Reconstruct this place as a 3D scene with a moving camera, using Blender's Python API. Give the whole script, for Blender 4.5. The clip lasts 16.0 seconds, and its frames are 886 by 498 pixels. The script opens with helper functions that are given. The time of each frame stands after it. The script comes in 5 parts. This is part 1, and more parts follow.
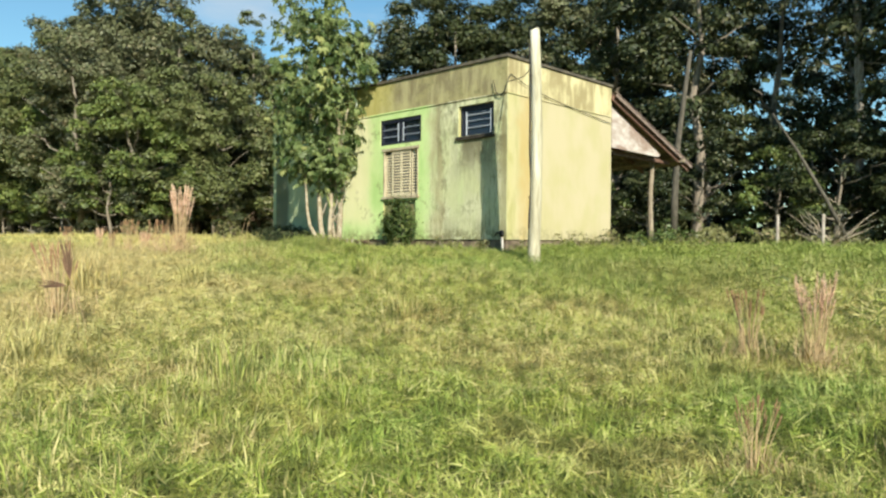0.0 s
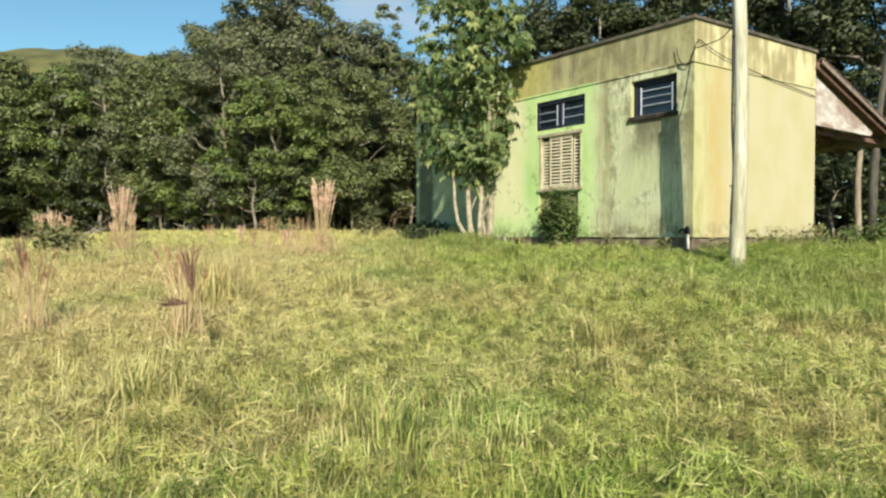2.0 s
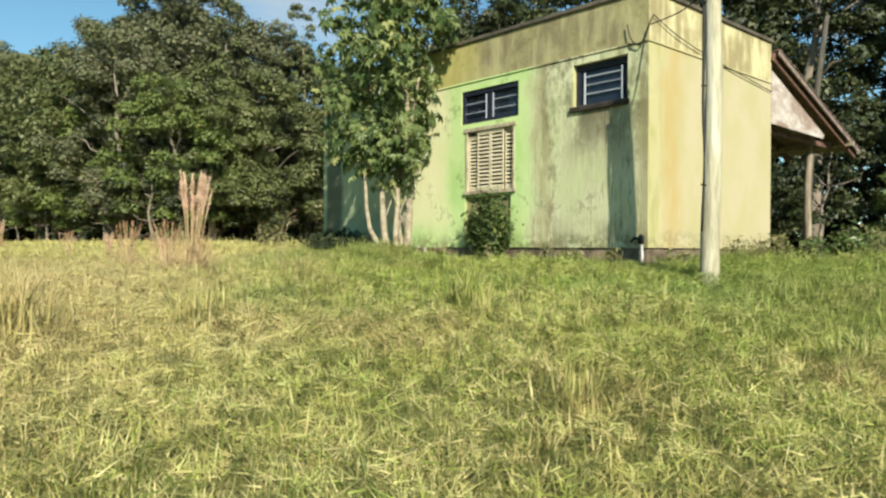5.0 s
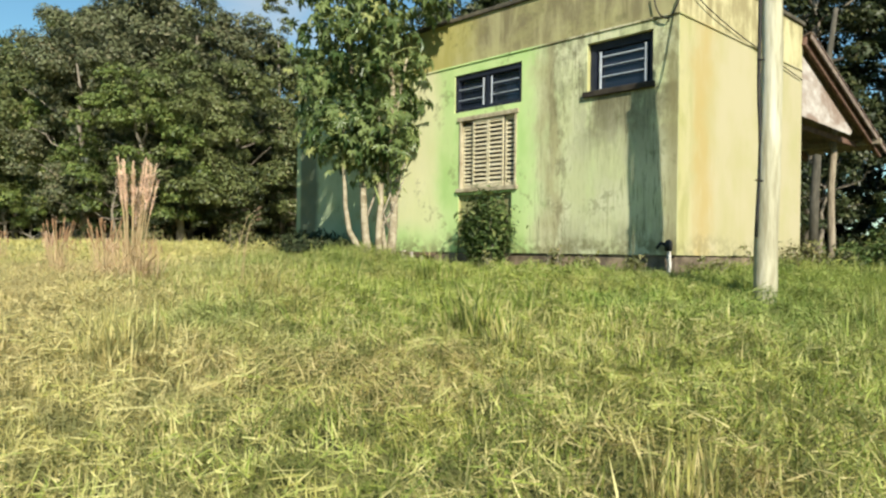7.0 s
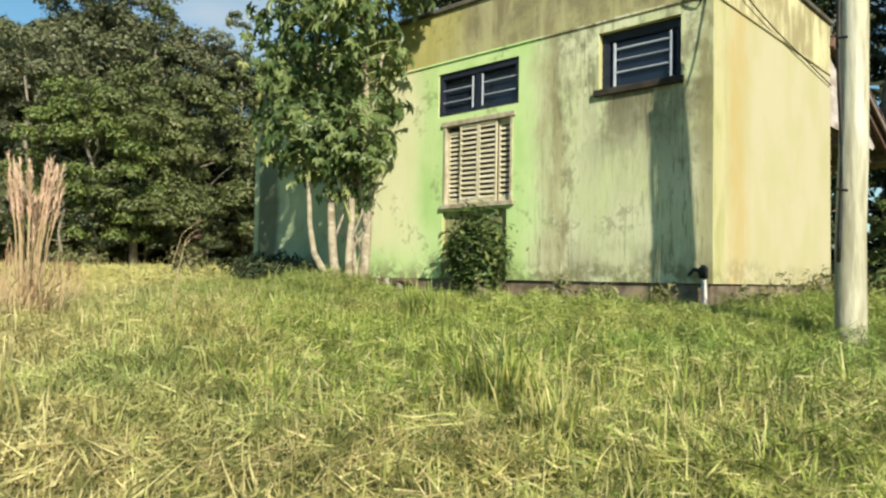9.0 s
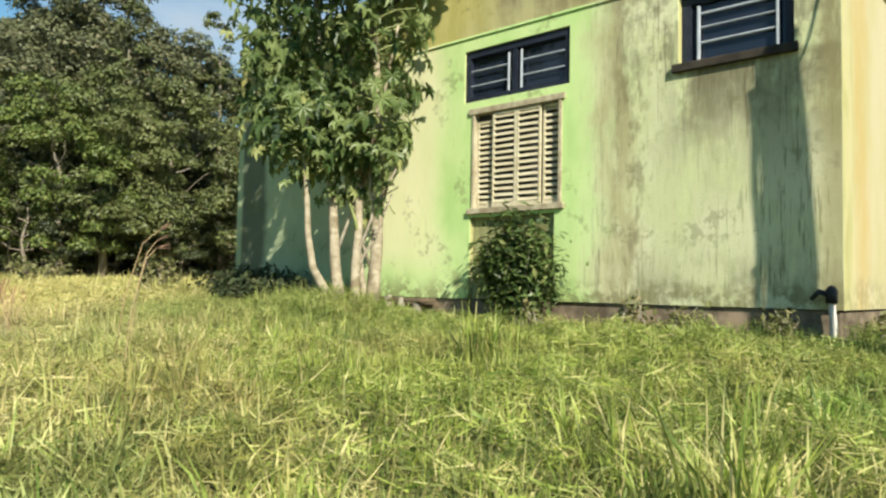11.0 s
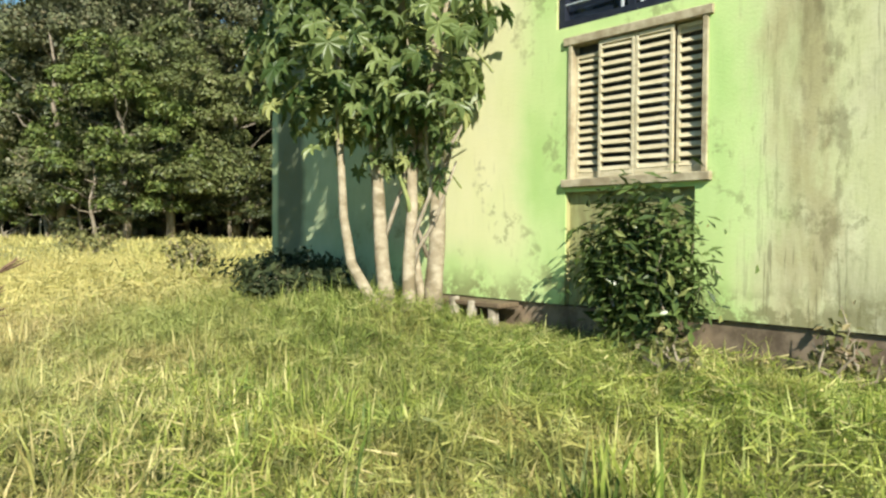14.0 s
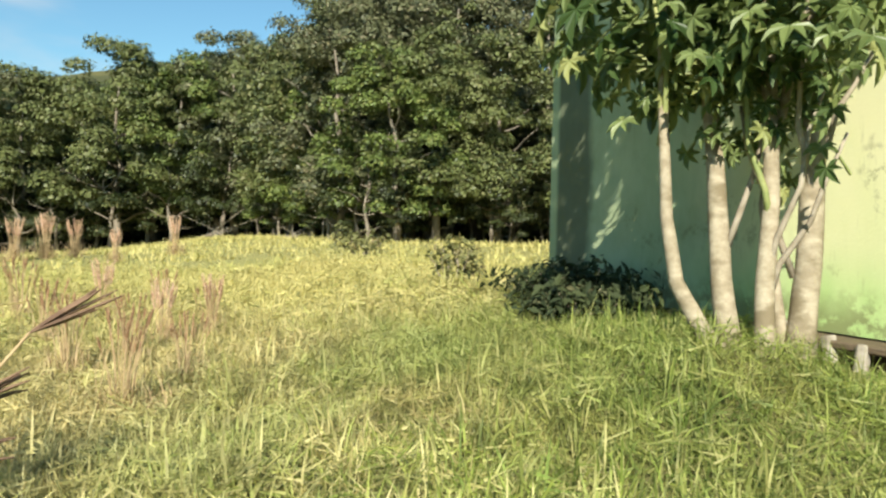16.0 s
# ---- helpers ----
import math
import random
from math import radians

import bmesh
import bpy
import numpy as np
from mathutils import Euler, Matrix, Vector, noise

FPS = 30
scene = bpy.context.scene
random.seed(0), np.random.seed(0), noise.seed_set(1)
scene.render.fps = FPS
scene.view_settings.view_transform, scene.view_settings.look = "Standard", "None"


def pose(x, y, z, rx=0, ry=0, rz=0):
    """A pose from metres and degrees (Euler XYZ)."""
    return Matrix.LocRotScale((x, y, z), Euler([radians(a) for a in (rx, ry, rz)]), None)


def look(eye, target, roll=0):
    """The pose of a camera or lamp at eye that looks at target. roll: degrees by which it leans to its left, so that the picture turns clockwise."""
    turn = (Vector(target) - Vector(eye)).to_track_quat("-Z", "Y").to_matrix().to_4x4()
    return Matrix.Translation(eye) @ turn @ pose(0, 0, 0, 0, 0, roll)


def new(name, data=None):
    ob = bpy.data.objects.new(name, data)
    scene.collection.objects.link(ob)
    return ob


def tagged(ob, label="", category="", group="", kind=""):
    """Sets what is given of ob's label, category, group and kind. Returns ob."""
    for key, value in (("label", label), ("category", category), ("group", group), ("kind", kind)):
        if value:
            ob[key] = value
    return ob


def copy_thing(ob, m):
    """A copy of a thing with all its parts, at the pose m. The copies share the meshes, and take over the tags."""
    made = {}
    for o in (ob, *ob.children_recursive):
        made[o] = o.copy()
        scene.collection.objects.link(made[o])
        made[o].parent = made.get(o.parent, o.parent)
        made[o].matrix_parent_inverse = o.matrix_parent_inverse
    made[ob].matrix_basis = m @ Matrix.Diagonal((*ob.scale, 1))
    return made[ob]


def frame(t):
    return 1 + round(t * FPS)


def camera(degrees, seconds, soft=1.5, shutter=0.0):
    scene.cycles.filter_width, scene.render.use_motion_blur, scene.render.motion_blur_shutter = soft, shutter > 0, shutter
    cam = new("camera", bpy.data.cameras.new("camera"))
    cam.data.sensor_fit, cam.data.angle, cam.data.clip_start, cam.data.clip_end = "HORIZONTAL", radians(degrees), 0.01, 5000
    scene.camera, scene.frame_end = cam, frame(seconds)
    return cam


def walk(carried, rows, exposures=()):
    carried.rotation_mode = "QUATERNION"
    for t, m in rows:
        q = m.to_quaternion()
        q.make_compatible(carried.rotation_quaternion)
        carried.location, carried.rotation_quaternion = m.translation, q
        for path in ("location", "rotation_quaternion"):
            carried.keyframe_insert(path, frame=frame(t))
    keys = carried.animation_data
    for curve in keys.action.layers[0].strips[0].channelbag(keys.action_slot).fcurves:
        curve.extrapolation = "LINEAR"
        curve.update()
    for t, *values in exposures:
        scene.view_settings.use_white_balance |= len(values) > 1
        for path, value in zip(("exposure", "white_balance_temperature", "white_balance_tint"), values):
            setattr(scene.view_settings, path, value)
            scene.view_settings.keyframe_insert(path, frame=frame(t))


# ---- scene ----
cam = camera(62.5, 16.0, soft=2.4)
PATH = [
    (0, (-0.363, 1.211, 0.842), (1.072, 2.605, 0.829), 0.4),
    (0.5, (-0.137, 1.767, 0.879), (1.243, 3.216, 0.863), 0.5),
    (1, (-0.052, 2.42, 0.865), (1.237, 3.95, 0.846), 0.4),
    (1.5, (0.222, 2.815, 0.829), (1.426, 4.412, 0.801), 0.2),
    (2, (0.582, 3.196, 0.958), (1.745, 4.823, 0.924), 0.2),
    (2.5, (0.763, 3.687, 0.921), (1.929, 5.311, 0.892), 0.2),
    (3, (0.952, 4.015, 0.997), (2.148, 5.618, 0.978), 0.3),
    (3.5, (1.373, 4.318, 0.901), (2.61, 5.889, 0.887), 0.3),
    (4, (1.664, 4.626, 0.925), (2.944, 6.163, 0.915), 0.4),
    (6.3, (2.955, 6.156, 0.881), (4.328, 7.611, 0.884), 0.6),
    (6.5, (3.04, 6.341, 0.92), (4.416, 7.793, 0.915), 0.8),
    (7, (3.268, 6.723, 0.966), (4.654, 8.165, 0.973), 0.8),
    (7.5, (3.63, 7.097, 0.914), (5.032, 8.523, 0.937), 0.8),
    (8, (3.896, 7.423, 1.031), (5.315, 8.832, 1.07), 0.9),
    (8.5, (4.118, 7.899, 1.04), (5.556, 9.288, 1.097), 1.0),
    (9, (4.4, 8.258, 0.988), (5.851, 9.632, 1.064), 1.0),
    (9.5, (4.756, 8.673, 0.999), (6.222, 10.029, 1.103), 1.2),
    (10, (4.968, 9.178, 0.964), (6.439, 10.53, 1.068), 1.2),
    (10.2, (5.052, 9.415, 0.973), (6.529, 10.759, 1.087), 1.4),
    (12.3, (6.322, 10.799, 1.276), (7.842, 12.098, 1.331), 0.7),
    (12.5, (6.501, 10.922, 1.281), (8.021, 12.221, 1.321), 0.9),
    (13, (6.878, 11.151, 1.37), (8.394, 12.456, 1.393), 1.0),
    (13.5, (7.045, 11.448, 1.446), (8.515, 12.805, 1.437), 0.8),
    (14, (7.242, 11.851, 1.588), (8.593, 13.326, 1.549), 0.4),
    (14.5, (7.491, 12.241, 1.502), (8.662, 13.861, 1.444), 0.3),
    (15, (7.615, 12.651, 1.588), (8.604, 14.389, 1.541), 0.6),
    (15.5, (7.741, 13.207, 1.627), (8.599, 15.013, 1.59), 1.2),
    (16, (7.937, 13.601, 1.586), (8.707, 15.447, 1.551), 1.3),
]
walk(cam, [(t, look(eye, target, roll)) for t, eye, target, roll in PATH], exposures=[(0.0, 0.60), (3.0, 0.51), (8.0, 0.50), (12.0, 0.60), (16.0, 0.67)])

# ---- sky and sun ----
SUN_AZ, SUN_EL = 209.0, 32.6
sky_world = bpy.data.worlds.new("sky")
scene.world = sky_world
sky_world.use_nodes = True
wn = sky_world.node_tree.nodes
sky = wn.new("ShaderNodeTexSky")
sky.sky_type = "NISHITA"
sky.sun_disc = False
sky.sun_elevation = radians(SUN_EL)
sky.sun_rotation = radians(SUN_AZ)
sky.air_density, sky.dust_density, sky.ozone_density = 1.25, 0.0, 1.6
wn["Background"].inputs["Strength"].default_value = 0.056
# thin fair-weather cloud over a clear sky
wl = sky_world.node_tree.links
sky_dir = wn.new("ShaderNodeMapping")
sky_dir.inputs["Scale"].default_value = (1.0, 1.0, 3.2)
wl.new(wn.new("ShaderNodeTexCoord").outputs["Generated"], sky_dir.inputs["Vector"])
wisp = wn.new("ShaderNodeTexNoise")
wisp.inputs["Scale"].default_value, wisp.inputs["Detail"].default_value = 3.1, 5.0
wl.new(sky_dir.outputs["Vector"], wisp.inputs["Vector"])
thick = wn.new("ShaderNodeMapRange")
thick.interpolation_type = "SMOOTHSTEP"
for slot, number in (("From Min", 0.50), ("From Max", 0.74), ("To Min", 0.0), ("To Max", 0.6)):
    thick.inputs[slot].default_value = number
wl.new(wisp.outputs["Fac"], thick.inputs["Value"])
clear = wn.new("ShaderNodeMix")
clear.data_type, clear.blend_type = "RGBA", "MULTIPLY"
clear.inputs[0].default_value = 1.0
clear.inputs[7].default_value = (1.0, 1.45, 1.55, 1)
wl.new(sky.outputs["Color"], clear.inputs[6])
cloudy = wn.new("ShaderNodeMix")
cloudy.data_type = "RGBA"
cloudy.inputs[7].default_value = (8.5, 9.0, 9.2, 1)
wl.new(thick.outputs["Result"], cloudy.inputs[0])
wl.new(clear.outputs[2], cloudy.inputs[6])
wl.new(cloudy.outputs[2], wn["Background"].inputs["Color"])
sun_data = bpy.data.lights.new("sun", "SUN")
sun_data.energy, sun_data.angle, sun_data.color = 5.0, radians(0.55), (1.0, 0.94, 0.82)
sun = new("sun", sun_data)
az, el = radians(SUN_AZ), radians(SUN_EL)
to_sun = Vector((math.sin(az) * math.cos(el), math.cos(az) * math.cos(el), math.sin(el)))
sun.matrix_world = look(to_sun * 40, (0, 0, 0))

rng = np.random.default_rng(7)


# ---- node helpers ----
class Mat:
    """A small wrapper to write node materials briefly."""

    def __init__(self, name, rough=0.8, metal=0.0, spec=0.3):
        self.m = bpy.data.materials.new(name)
        self.m.use_nodes = True
        self.t = self.m.node_tree
        self.b = self.t.nodes["Principled BSDF"]
        self.b.inputs["Roughness"].default_value = rough
        self.b.inputs["Metallic"].default_value = metal
        self.b.inputs["Specular IOR Level"].default_value = spec
        self.co = self.t.nodes.new("ShaderNodeTexCoord").outputs["Object"]

    def link(self, a, b):
        self.t.links.new(a, b)

    def put(self, sock, v):
        if hasattr(v, "is_output"):
            self.link(v, sock)
        elif isinstance(v, (tuple, list)) and len(v) == 3 and sock.type == "RGBA":
            sock.default_value = (*v, 1)
        else:
            sock.default_value = v

    def world(self):
        return self.t.nodes.new("ShaderNodeNewGeometry").outputs["Position"]

    def island(self):
        return self.t.nodes.new("ShaderNodeNewGeometry").outputs["Random Per Island"]

    def obrand(self):
        return self.t.nodes.new("ShaderNodeObjectInfo").outputs["Random"]

    def scale(self, v, s):
        n = self.t.nodes.new("ShaderNodeMapping")
        n.inputs["Scale"].default_value = s if isinstance(s, (tuple, list)) else (s, s, s)
        self.link(v, n.inputs["Vector"])
        return n.outputs["Vector"]

    def noise(self, v, s=1.0, detail=4.0, rough=0.55, dist=0.0):
        n = self.t.nodes.new("ShaderNodeTexNoise")
        n.inputs["Scale"].default_value = s
        n.inputs["Detail"].default_value = detail
        n.inputs["Roughness"].default_value = rough
        n.inputs["Distortion"].default_value = dist
        self.link(v, n.inputs["Vector"])
        return n.outputs["Fac"]

    def xyz(self, v):
        n = self.t.nodes.new("ShaderNodeSeparateXYZ")
        self.link(v, n.inputs[0])
        return n.outputs

    def ramp(self, f, a, b, lo=0.0, hi=1.0):
        n = self.t.nodes.new("ShaderNodeMapRange")
        n.interpolation_type = "SMOOTHSTEP"
        self.put(n.inputs["Value"], f)
        for k, val in zip(("From Min", "From Max", "To Min", "To Max"), (a, b, lo, hi)):
            n.inputs[k].default_value = val
        return n.outputs["Result"]

    def op(self, kind, a, b=0.0):
        n = self.t.nodes.new("ShaderNodeMath")
        n.operation = kind
        self.put(n.inputs[0], a)
        self.put(n.inputs[1], b)
        return n.outputs[0]

    def mix(self, f, a, b, kind="MIX"):
        n = self.t.nodes.new("ShaderNodeMix")
        n.data_type, n.blend_type = "RGBA", kind
        self.put(n.inputs[0], f)
        self.put(n.inputs[6], a)
        self.put(n.inputs[7], b)
        return n.outputs[2]

    def base(self, c):
        self.put(self.b.inputs["Base Color"], c)
        return self

    def bump(self, f, strength=0.3, dist=0.01):
        n = self.t.nodes.new("ShaderNodeBump")
        n.inputs["Strength"].default_value = strength
        n.inputs["Distance"].default_value = dist
        self.link(f, n.inputs["Height"])
        self.link(n.outputs["Normal"], self.b.inputs["Normal"])
        return self

    def thin(self, c, share=0.35):
        """Light that passes through a leaf or blade."""
        tr = self.t.nodes.new("ShaderNodeBsdfTranslucent")
        self.put(tr.inputs["Color"], c)
        mx = self.t.nodes.new("ShaderNodeMixShader")
        mx.inputs[0].default_value = share
        self.link(self.b.outputs[0], mx.inputs[1])
        self.link(tr.outputs[0], mx.inputs[2])
        self.link(mx.outputs[0], self.t.nodes["Material Output"].inputs["Surface"])
        return self


def leaf_mat(name, dark, light, odd, share=0.3, patch=0.6, rough=0.5):
    k = Mat(name, rough, spec=0.35)
    r = k.island()
    c = k.mix(k.ramp(r, 0.0, 1.0), dark, light)
    c = k.mix(k.ramp(k.noise(k.world(), patch, 3), 0.42, 0.68), c, k.mix(0.6, c, light))
    c = k.mix(k.ramp(r, 0.86, 0.93), c, odd)
    c = k.mix(k.ramp(k.obrand(), 0.0, 1.0, 0.0, 0.35), c, light)
    k.base(c).thin(c, share)
    return k.m


# ---- materials ----
def soil_material():
    k = Mat("turf_soil", 0.95)
    p = k.world()
    a = k.mix(k.ramp(k.noise(p, 0.35, 5), 0.35, 0.65), (0.15, 0.17, 0.045), (0.26, 0.24, 0.085))
    a = k.mix(k.ramp(k.noise(p, 9.0, 6, 0.7), 0.4, 0.7), a, (0.060, 0.066, 0.022))
    a = k.mix(k.ramp(k.noise(p, 55.0, 4, 0.8), 0.50, 0.66), a, (0.34, 0.30, 0.12))
    a = k.mix(k.ramp(k.xyz(p)[1], 18.0, 26.0, 0.0, 0.7), a, (0.40, 0.37, 0.12))
    k.base(a).bump(k.noise(p, 14.0, 6, 0.7), 0.8, 0.05)
    return k.m


def grass_material(name):
    k = Mat(name, 0.55, spec=0.3)
    p = k.world()
    r = k.island()
    green = k.mix(k.ramp(r, 0.0, 1.0), (0.13, 0.21, 0.030), (0.47, 0.54, 0.11))
    straw = k.mix(k.ramp(r, 0.0, 1.0), (0.46, 0.40, 0.15), (0.82, 0.73, 0.34))
    big = k.noise(p, 0.28, 4, 0.6)
    x = k.xyz(p)
    # straw lies thick away from the house and across the middle of the slope
    u = k.op("ADD", k.op("MULTIPLY", x[0], 0.63), k.op("MULTIPLY", x[1], 0.77))
    v = k.op("ADD", k.op("MULTIPLY", x[0], -0.77), k.op("MULTIPLY", x[1], 0.63))
    band = k.op("MULTIPLY", k.ramp(u, 5.5, 9.0, 0.0, 0.34), k.ramp(u, 13.0, 15.8, 1.0, 0.0))
    dry = k.op("ADD", k.op("ADD", k.ramp(v, 1.0, 6.0, 0.0, 0.62), band), k.ramp(big, 0.35, 0.68, 0.03, 0.44))
    pick = k.op("GREATER_THAN", dry, k.op("FRACT", k.op("MULTIPLY", r, 17.31)))
    c = k.mix(pick, green, straw)
    c = k.mix(k.ramp(k.noise(p, 1.3, 3), 0.45, 0.7, 0.0, 0.45), c, (0.54, 0.52, 0.13))
    c = k.mix(k.ramp(k.noise(k.scale(p, (1.0, 0.7, 1.0)), 0.55, 4, 0.6), 0.51, 0.64, 0.0, 0.45), c, k.mix(r, (0.36, 0.23, 0.10), (0.60, 0.44, 0.22)))
    c = k.mix(k.ramp(k.noise(k.scale(p, (0.8, 1.0, 1.0)), 0.42, 4, 0.6), 0.53, 0.66, 0.0, 0.5), c, k.mix(r, (0.12, 0.28, 0.045), (0.32, 0.50, 0.11)))
    # shaded gaps between tufts and sunlit tuft tops, toned into the blade colour
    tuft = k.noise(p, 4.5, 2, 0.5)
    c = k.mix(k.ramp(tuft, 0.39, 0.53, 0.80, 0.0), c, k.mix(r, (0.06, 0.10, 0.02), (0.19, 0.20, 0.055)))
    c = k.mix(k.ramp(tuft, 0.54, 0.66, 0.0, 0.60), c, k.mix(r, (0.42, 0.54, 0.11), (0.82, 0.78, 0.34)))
    # ripe yellow field behind, lush green by the pole
    c = k.mix(k.ramp(x[1], 18.0, 26.0, 0.0, 0.6), c, k.mix(r, (0.46, 0.44, 0.12), (0.80, 0.74, 0.26)))
    lush = k.op("MULTIPLY", k.ramp(v, -2.6, -0.8, 1.0, 0.0), k.ramp(u, 10.5, 13.0))
    # extended to the papaya's foot: lush growth, with its shade toned in too
    lush = k.op("MAXIMUM", lush, k.op("MULTIPLY", k.op("MULTIPLY", k.ramp(x[0], 8.9, 10.4), k.ramp(x[1], 14.0, 15.5)), k.ramp(x[1], 19.5, 21.5, 1.0, 0.0)))
    c = k.mix(k.op("MULTIPLY", lush, 0.50), c, k.mix(r, (0.10, 0.16, 0.032), (0.31, 0.39, 0.09)))
    strawy = k.op("MULTIPLY", k.op("MULTIPLY", k.ramp(v, 2.5, 6.5, 0.0, 0.55), k.ramp(u, 6.5, 11.0)), k.op("MULTIPLY", k.ramp(big, 0.30, 0.52, 0.4, 1.0), k.ramp(x[1], 16.0, 21.0, 1.0, 0.35)))
    c = k.mix(strawy, c, k.mix(r, (0.48, 0.36, 0.16), (0.84, 0.68, 0.36)))
    k.base(c).thin(c, 0.32)
    return k.m


def wall_material():
    """Lime-washed plaster: green on the long front, cream on the short side, with mould, rain streaks and worn patches."""
    k = Mat("limewashed_plaster", 0.9, spec=0.2)
    p = k.world()
    x, y, z = k.xyz(p)
    streak = k.noise(k.scale(p, (3.6, 3.6, 0.75)), 1.0, 6, 0.66, 0.4)
    fine = k.noise(k.scale(p, (17.0, 17.0, 3.4)), 1.0, 5, 0.7)
    blot = k.noise(p, 1.5, 5, 0.6)
    small = k.noise(p, 7.0, 6, 0.7)
    front = k.ramp(x, 12.50, 12.56, 1.0, 0.0)
    soft = k.noise(k.scale(p, (1.1, 1.1, 0.7)), 1.0, 3)
    lime = k.mix(k.ramp(soft, 0.40, 0.62), (0.44, 0.70, 0.24), (0.60, 0.80, 0.34))
    pale = k.mix(k.ramp(soft, 0.35, 0.65), (0.88, 0.88, 0.54), (0.80, 0.84, 0.46))
    # the far part is bleached pale down to a green foot
    bleach = k.op("MULTIPLY", k.ramp(k.op("ADD", y, k.op("MULTIPLY", blot, 0.5)), 16.55, 16.95), k.ramp(k.op("ADD", z, k.op("MULTIPLY", soft, 0.5)), 1.45, 1.95))
    bleach = k.op("MULTIPLY", bleach, k.ramp(k.op("ADD", y, k.op("MULTIPLY", blot, 0.6)), 18.6, 19.4, 1.0, 0.15))
    green = k.mix(bleach, lime, pale)
    # duller grey-green paint at the far end, darkened further to carry the papaya's shade
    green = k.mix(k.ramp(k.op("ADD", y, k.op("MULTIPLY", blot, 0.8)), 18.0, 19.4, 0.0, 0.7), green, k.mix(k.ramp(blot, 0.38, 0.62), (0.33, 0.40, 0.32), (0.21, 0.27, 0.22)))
    side = k.mix(k.ramp(k.op("ADD", k.op("MULTIPLY", streak, 0.12), k.op("MULTIPLY", soft, 0.88)), 0.38, 0.66), (0.50, 0.445, 0.27), (0.45, 0.41, 0.21))
    nearcorner = k.ramp(k.op("ADD", x, k.op("MULTIPLY", blot, 1.4)), 12.7, 14.1, 1.0, 0.0)
    side = k.mix(k.op("MULTIPLY", nearcorner, 0.75), side, (0.50, 0.48, 0.19))
    side = k.mix(k.op("MULTIPLY", nearcorner, k.ramp(streak, 0.45, 0.62, 0.0, 0.75)), side, (0.30, 0.29, 0.10))
    ochre = k.op("MULTIPLY", k.ramp(k.op("ADD", x, k.op("MULTIPLY", blot, 0.9)), 13.25, 13.6), k.ramp(k.op("ADD", x, k.op("MULTIPLY", blot, 0.9)), 13.7, 14.3, 1.0, 0.0))
    side = k.mix(k.op("MULTIPLY", ochre, k.ramp(streak, 0.32, 0.56, 0.1, 0.7)), side, (0.46, 0.34, 0.12))
    side = k.mix(k.ramp(k.noise(p, 0.9, 5, 0.65), 0.50, 0.68, 0.0, 0.5), side, (0.44, 0.42, 0.20))
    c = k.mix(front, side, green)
    # faded broad patch between the two windows, bleached by rain
    wander = k.op("ADD", k.op("MULTIPLY", blot, 0.75), k.op("MULTIPLY", streak, 0.55))
    fade = k.op("MULTIPLY", front, k.op("MULTIPLY", k.ramp(k.op("ADD", y, wander), 14.62, 15.1, 1.0, 0.0), k.ramp(streak, 0.22, 0.55, 0.75, 1.0)))
    worn = k.mix(k.ramp(k.op("ADD", k.op("MULTIPLY", soft, 0.5), k.op("MULTIPLY", blot, 0.5)), 0.42, 0.58), (0.60, 0.56, 0.35), (0.70, 0.64, 0.46))
    c = k.mix(fade, c, k.mix(k.ramp(fine, 0.46, 0.70, 0.0, 0.40), worn, (0.36, 0.34, 0.19)))
    rust = k.op("MULTIPLY", front, k.op("MULTIPLY", k.ramp(k.op("ADD", y, wander), 14.35, 14.5), k.ramp(k.op("ADD", y, wander), 14.6, 14.95, 1.0, 0.0)))
    c = k.mix(k.op("MULTIPLY", rust, k.ramp(streak, 0.36, 0.60, 0.1, 0.75)), c, (0.32, 0.26, 0.12))
    # black mould in cloudy patches, thickest high up and along the foot
    cloud = k.noise(k.scale(p, (1.6, 1.6, 1.3)), 1.0, 6, 0.7)
    reach = k.op("MAXIMUM", k.ramp(z, 2.2, 3.4), k.op("MULTIPLY", k.ramp(z, 1.05, 1.7, 1.0, 0.0), 0.8))
    grime = k.op("MULTIPLY", k.op("MULTIPLY", front, k.ramp(y, 13.4, 14.4, 1.0, 0.0)), k.op("MULTIPLY", reach, k.ramp(cloud, 0.44, 0.56, 0.0, 0.9)))
    c = k.mix(k.op("MULTIPLY", grime, k.ramp(fine, 0.30, 0.55, 0.45, 1.0)), c, (0.13, 0.12, 0.065))
    # thin dark drips, short and scattered
    drip = k.noise(k.scale(p, (30.0, 30.0, 2.2)), 1.0, 3, 0.6)
    c = k.mix(k.op("MULTIPLY", k.op("MULTIPLY", fade, k.ramp(drip, 0.56, 0.64, 0.0, 0.8)), k.ramp(soft, 0.38, 0.58)), c, (0.14, 0.13, 0.07))
    # mould below the small window's ledge
    under = k.op("MULTIPLY", k.op("MULTIPLY", k.ramp(y, 13.0, 13.6, 1.0, 0.0), k.ramp(z, 3.32, 3.40, 1.0, 0.0)), k.op("MULTIPLY", front, k.ramp(z, 1.9, 3.3, 0.12, 1.0)))
    c = k.mix(k.op("MULTIPLY", under, k.ramp(k.op("ADD", k.op("MULTIPLY", blot, 0.5), k.op("MULTIPLY", streak, 0.5)), 0.38, 0.52, 0.06, 0.95)), c, (0.125, 0.112, 0.06))
    # brown run-off down the front of the near corner
    edge = k.op("MULTIPLY", front, k.ramp(k.op("ADD", y, k.op("MULTIPLY", blot, 0.25)), 11.92, 12.16, 1.0, 0.0))
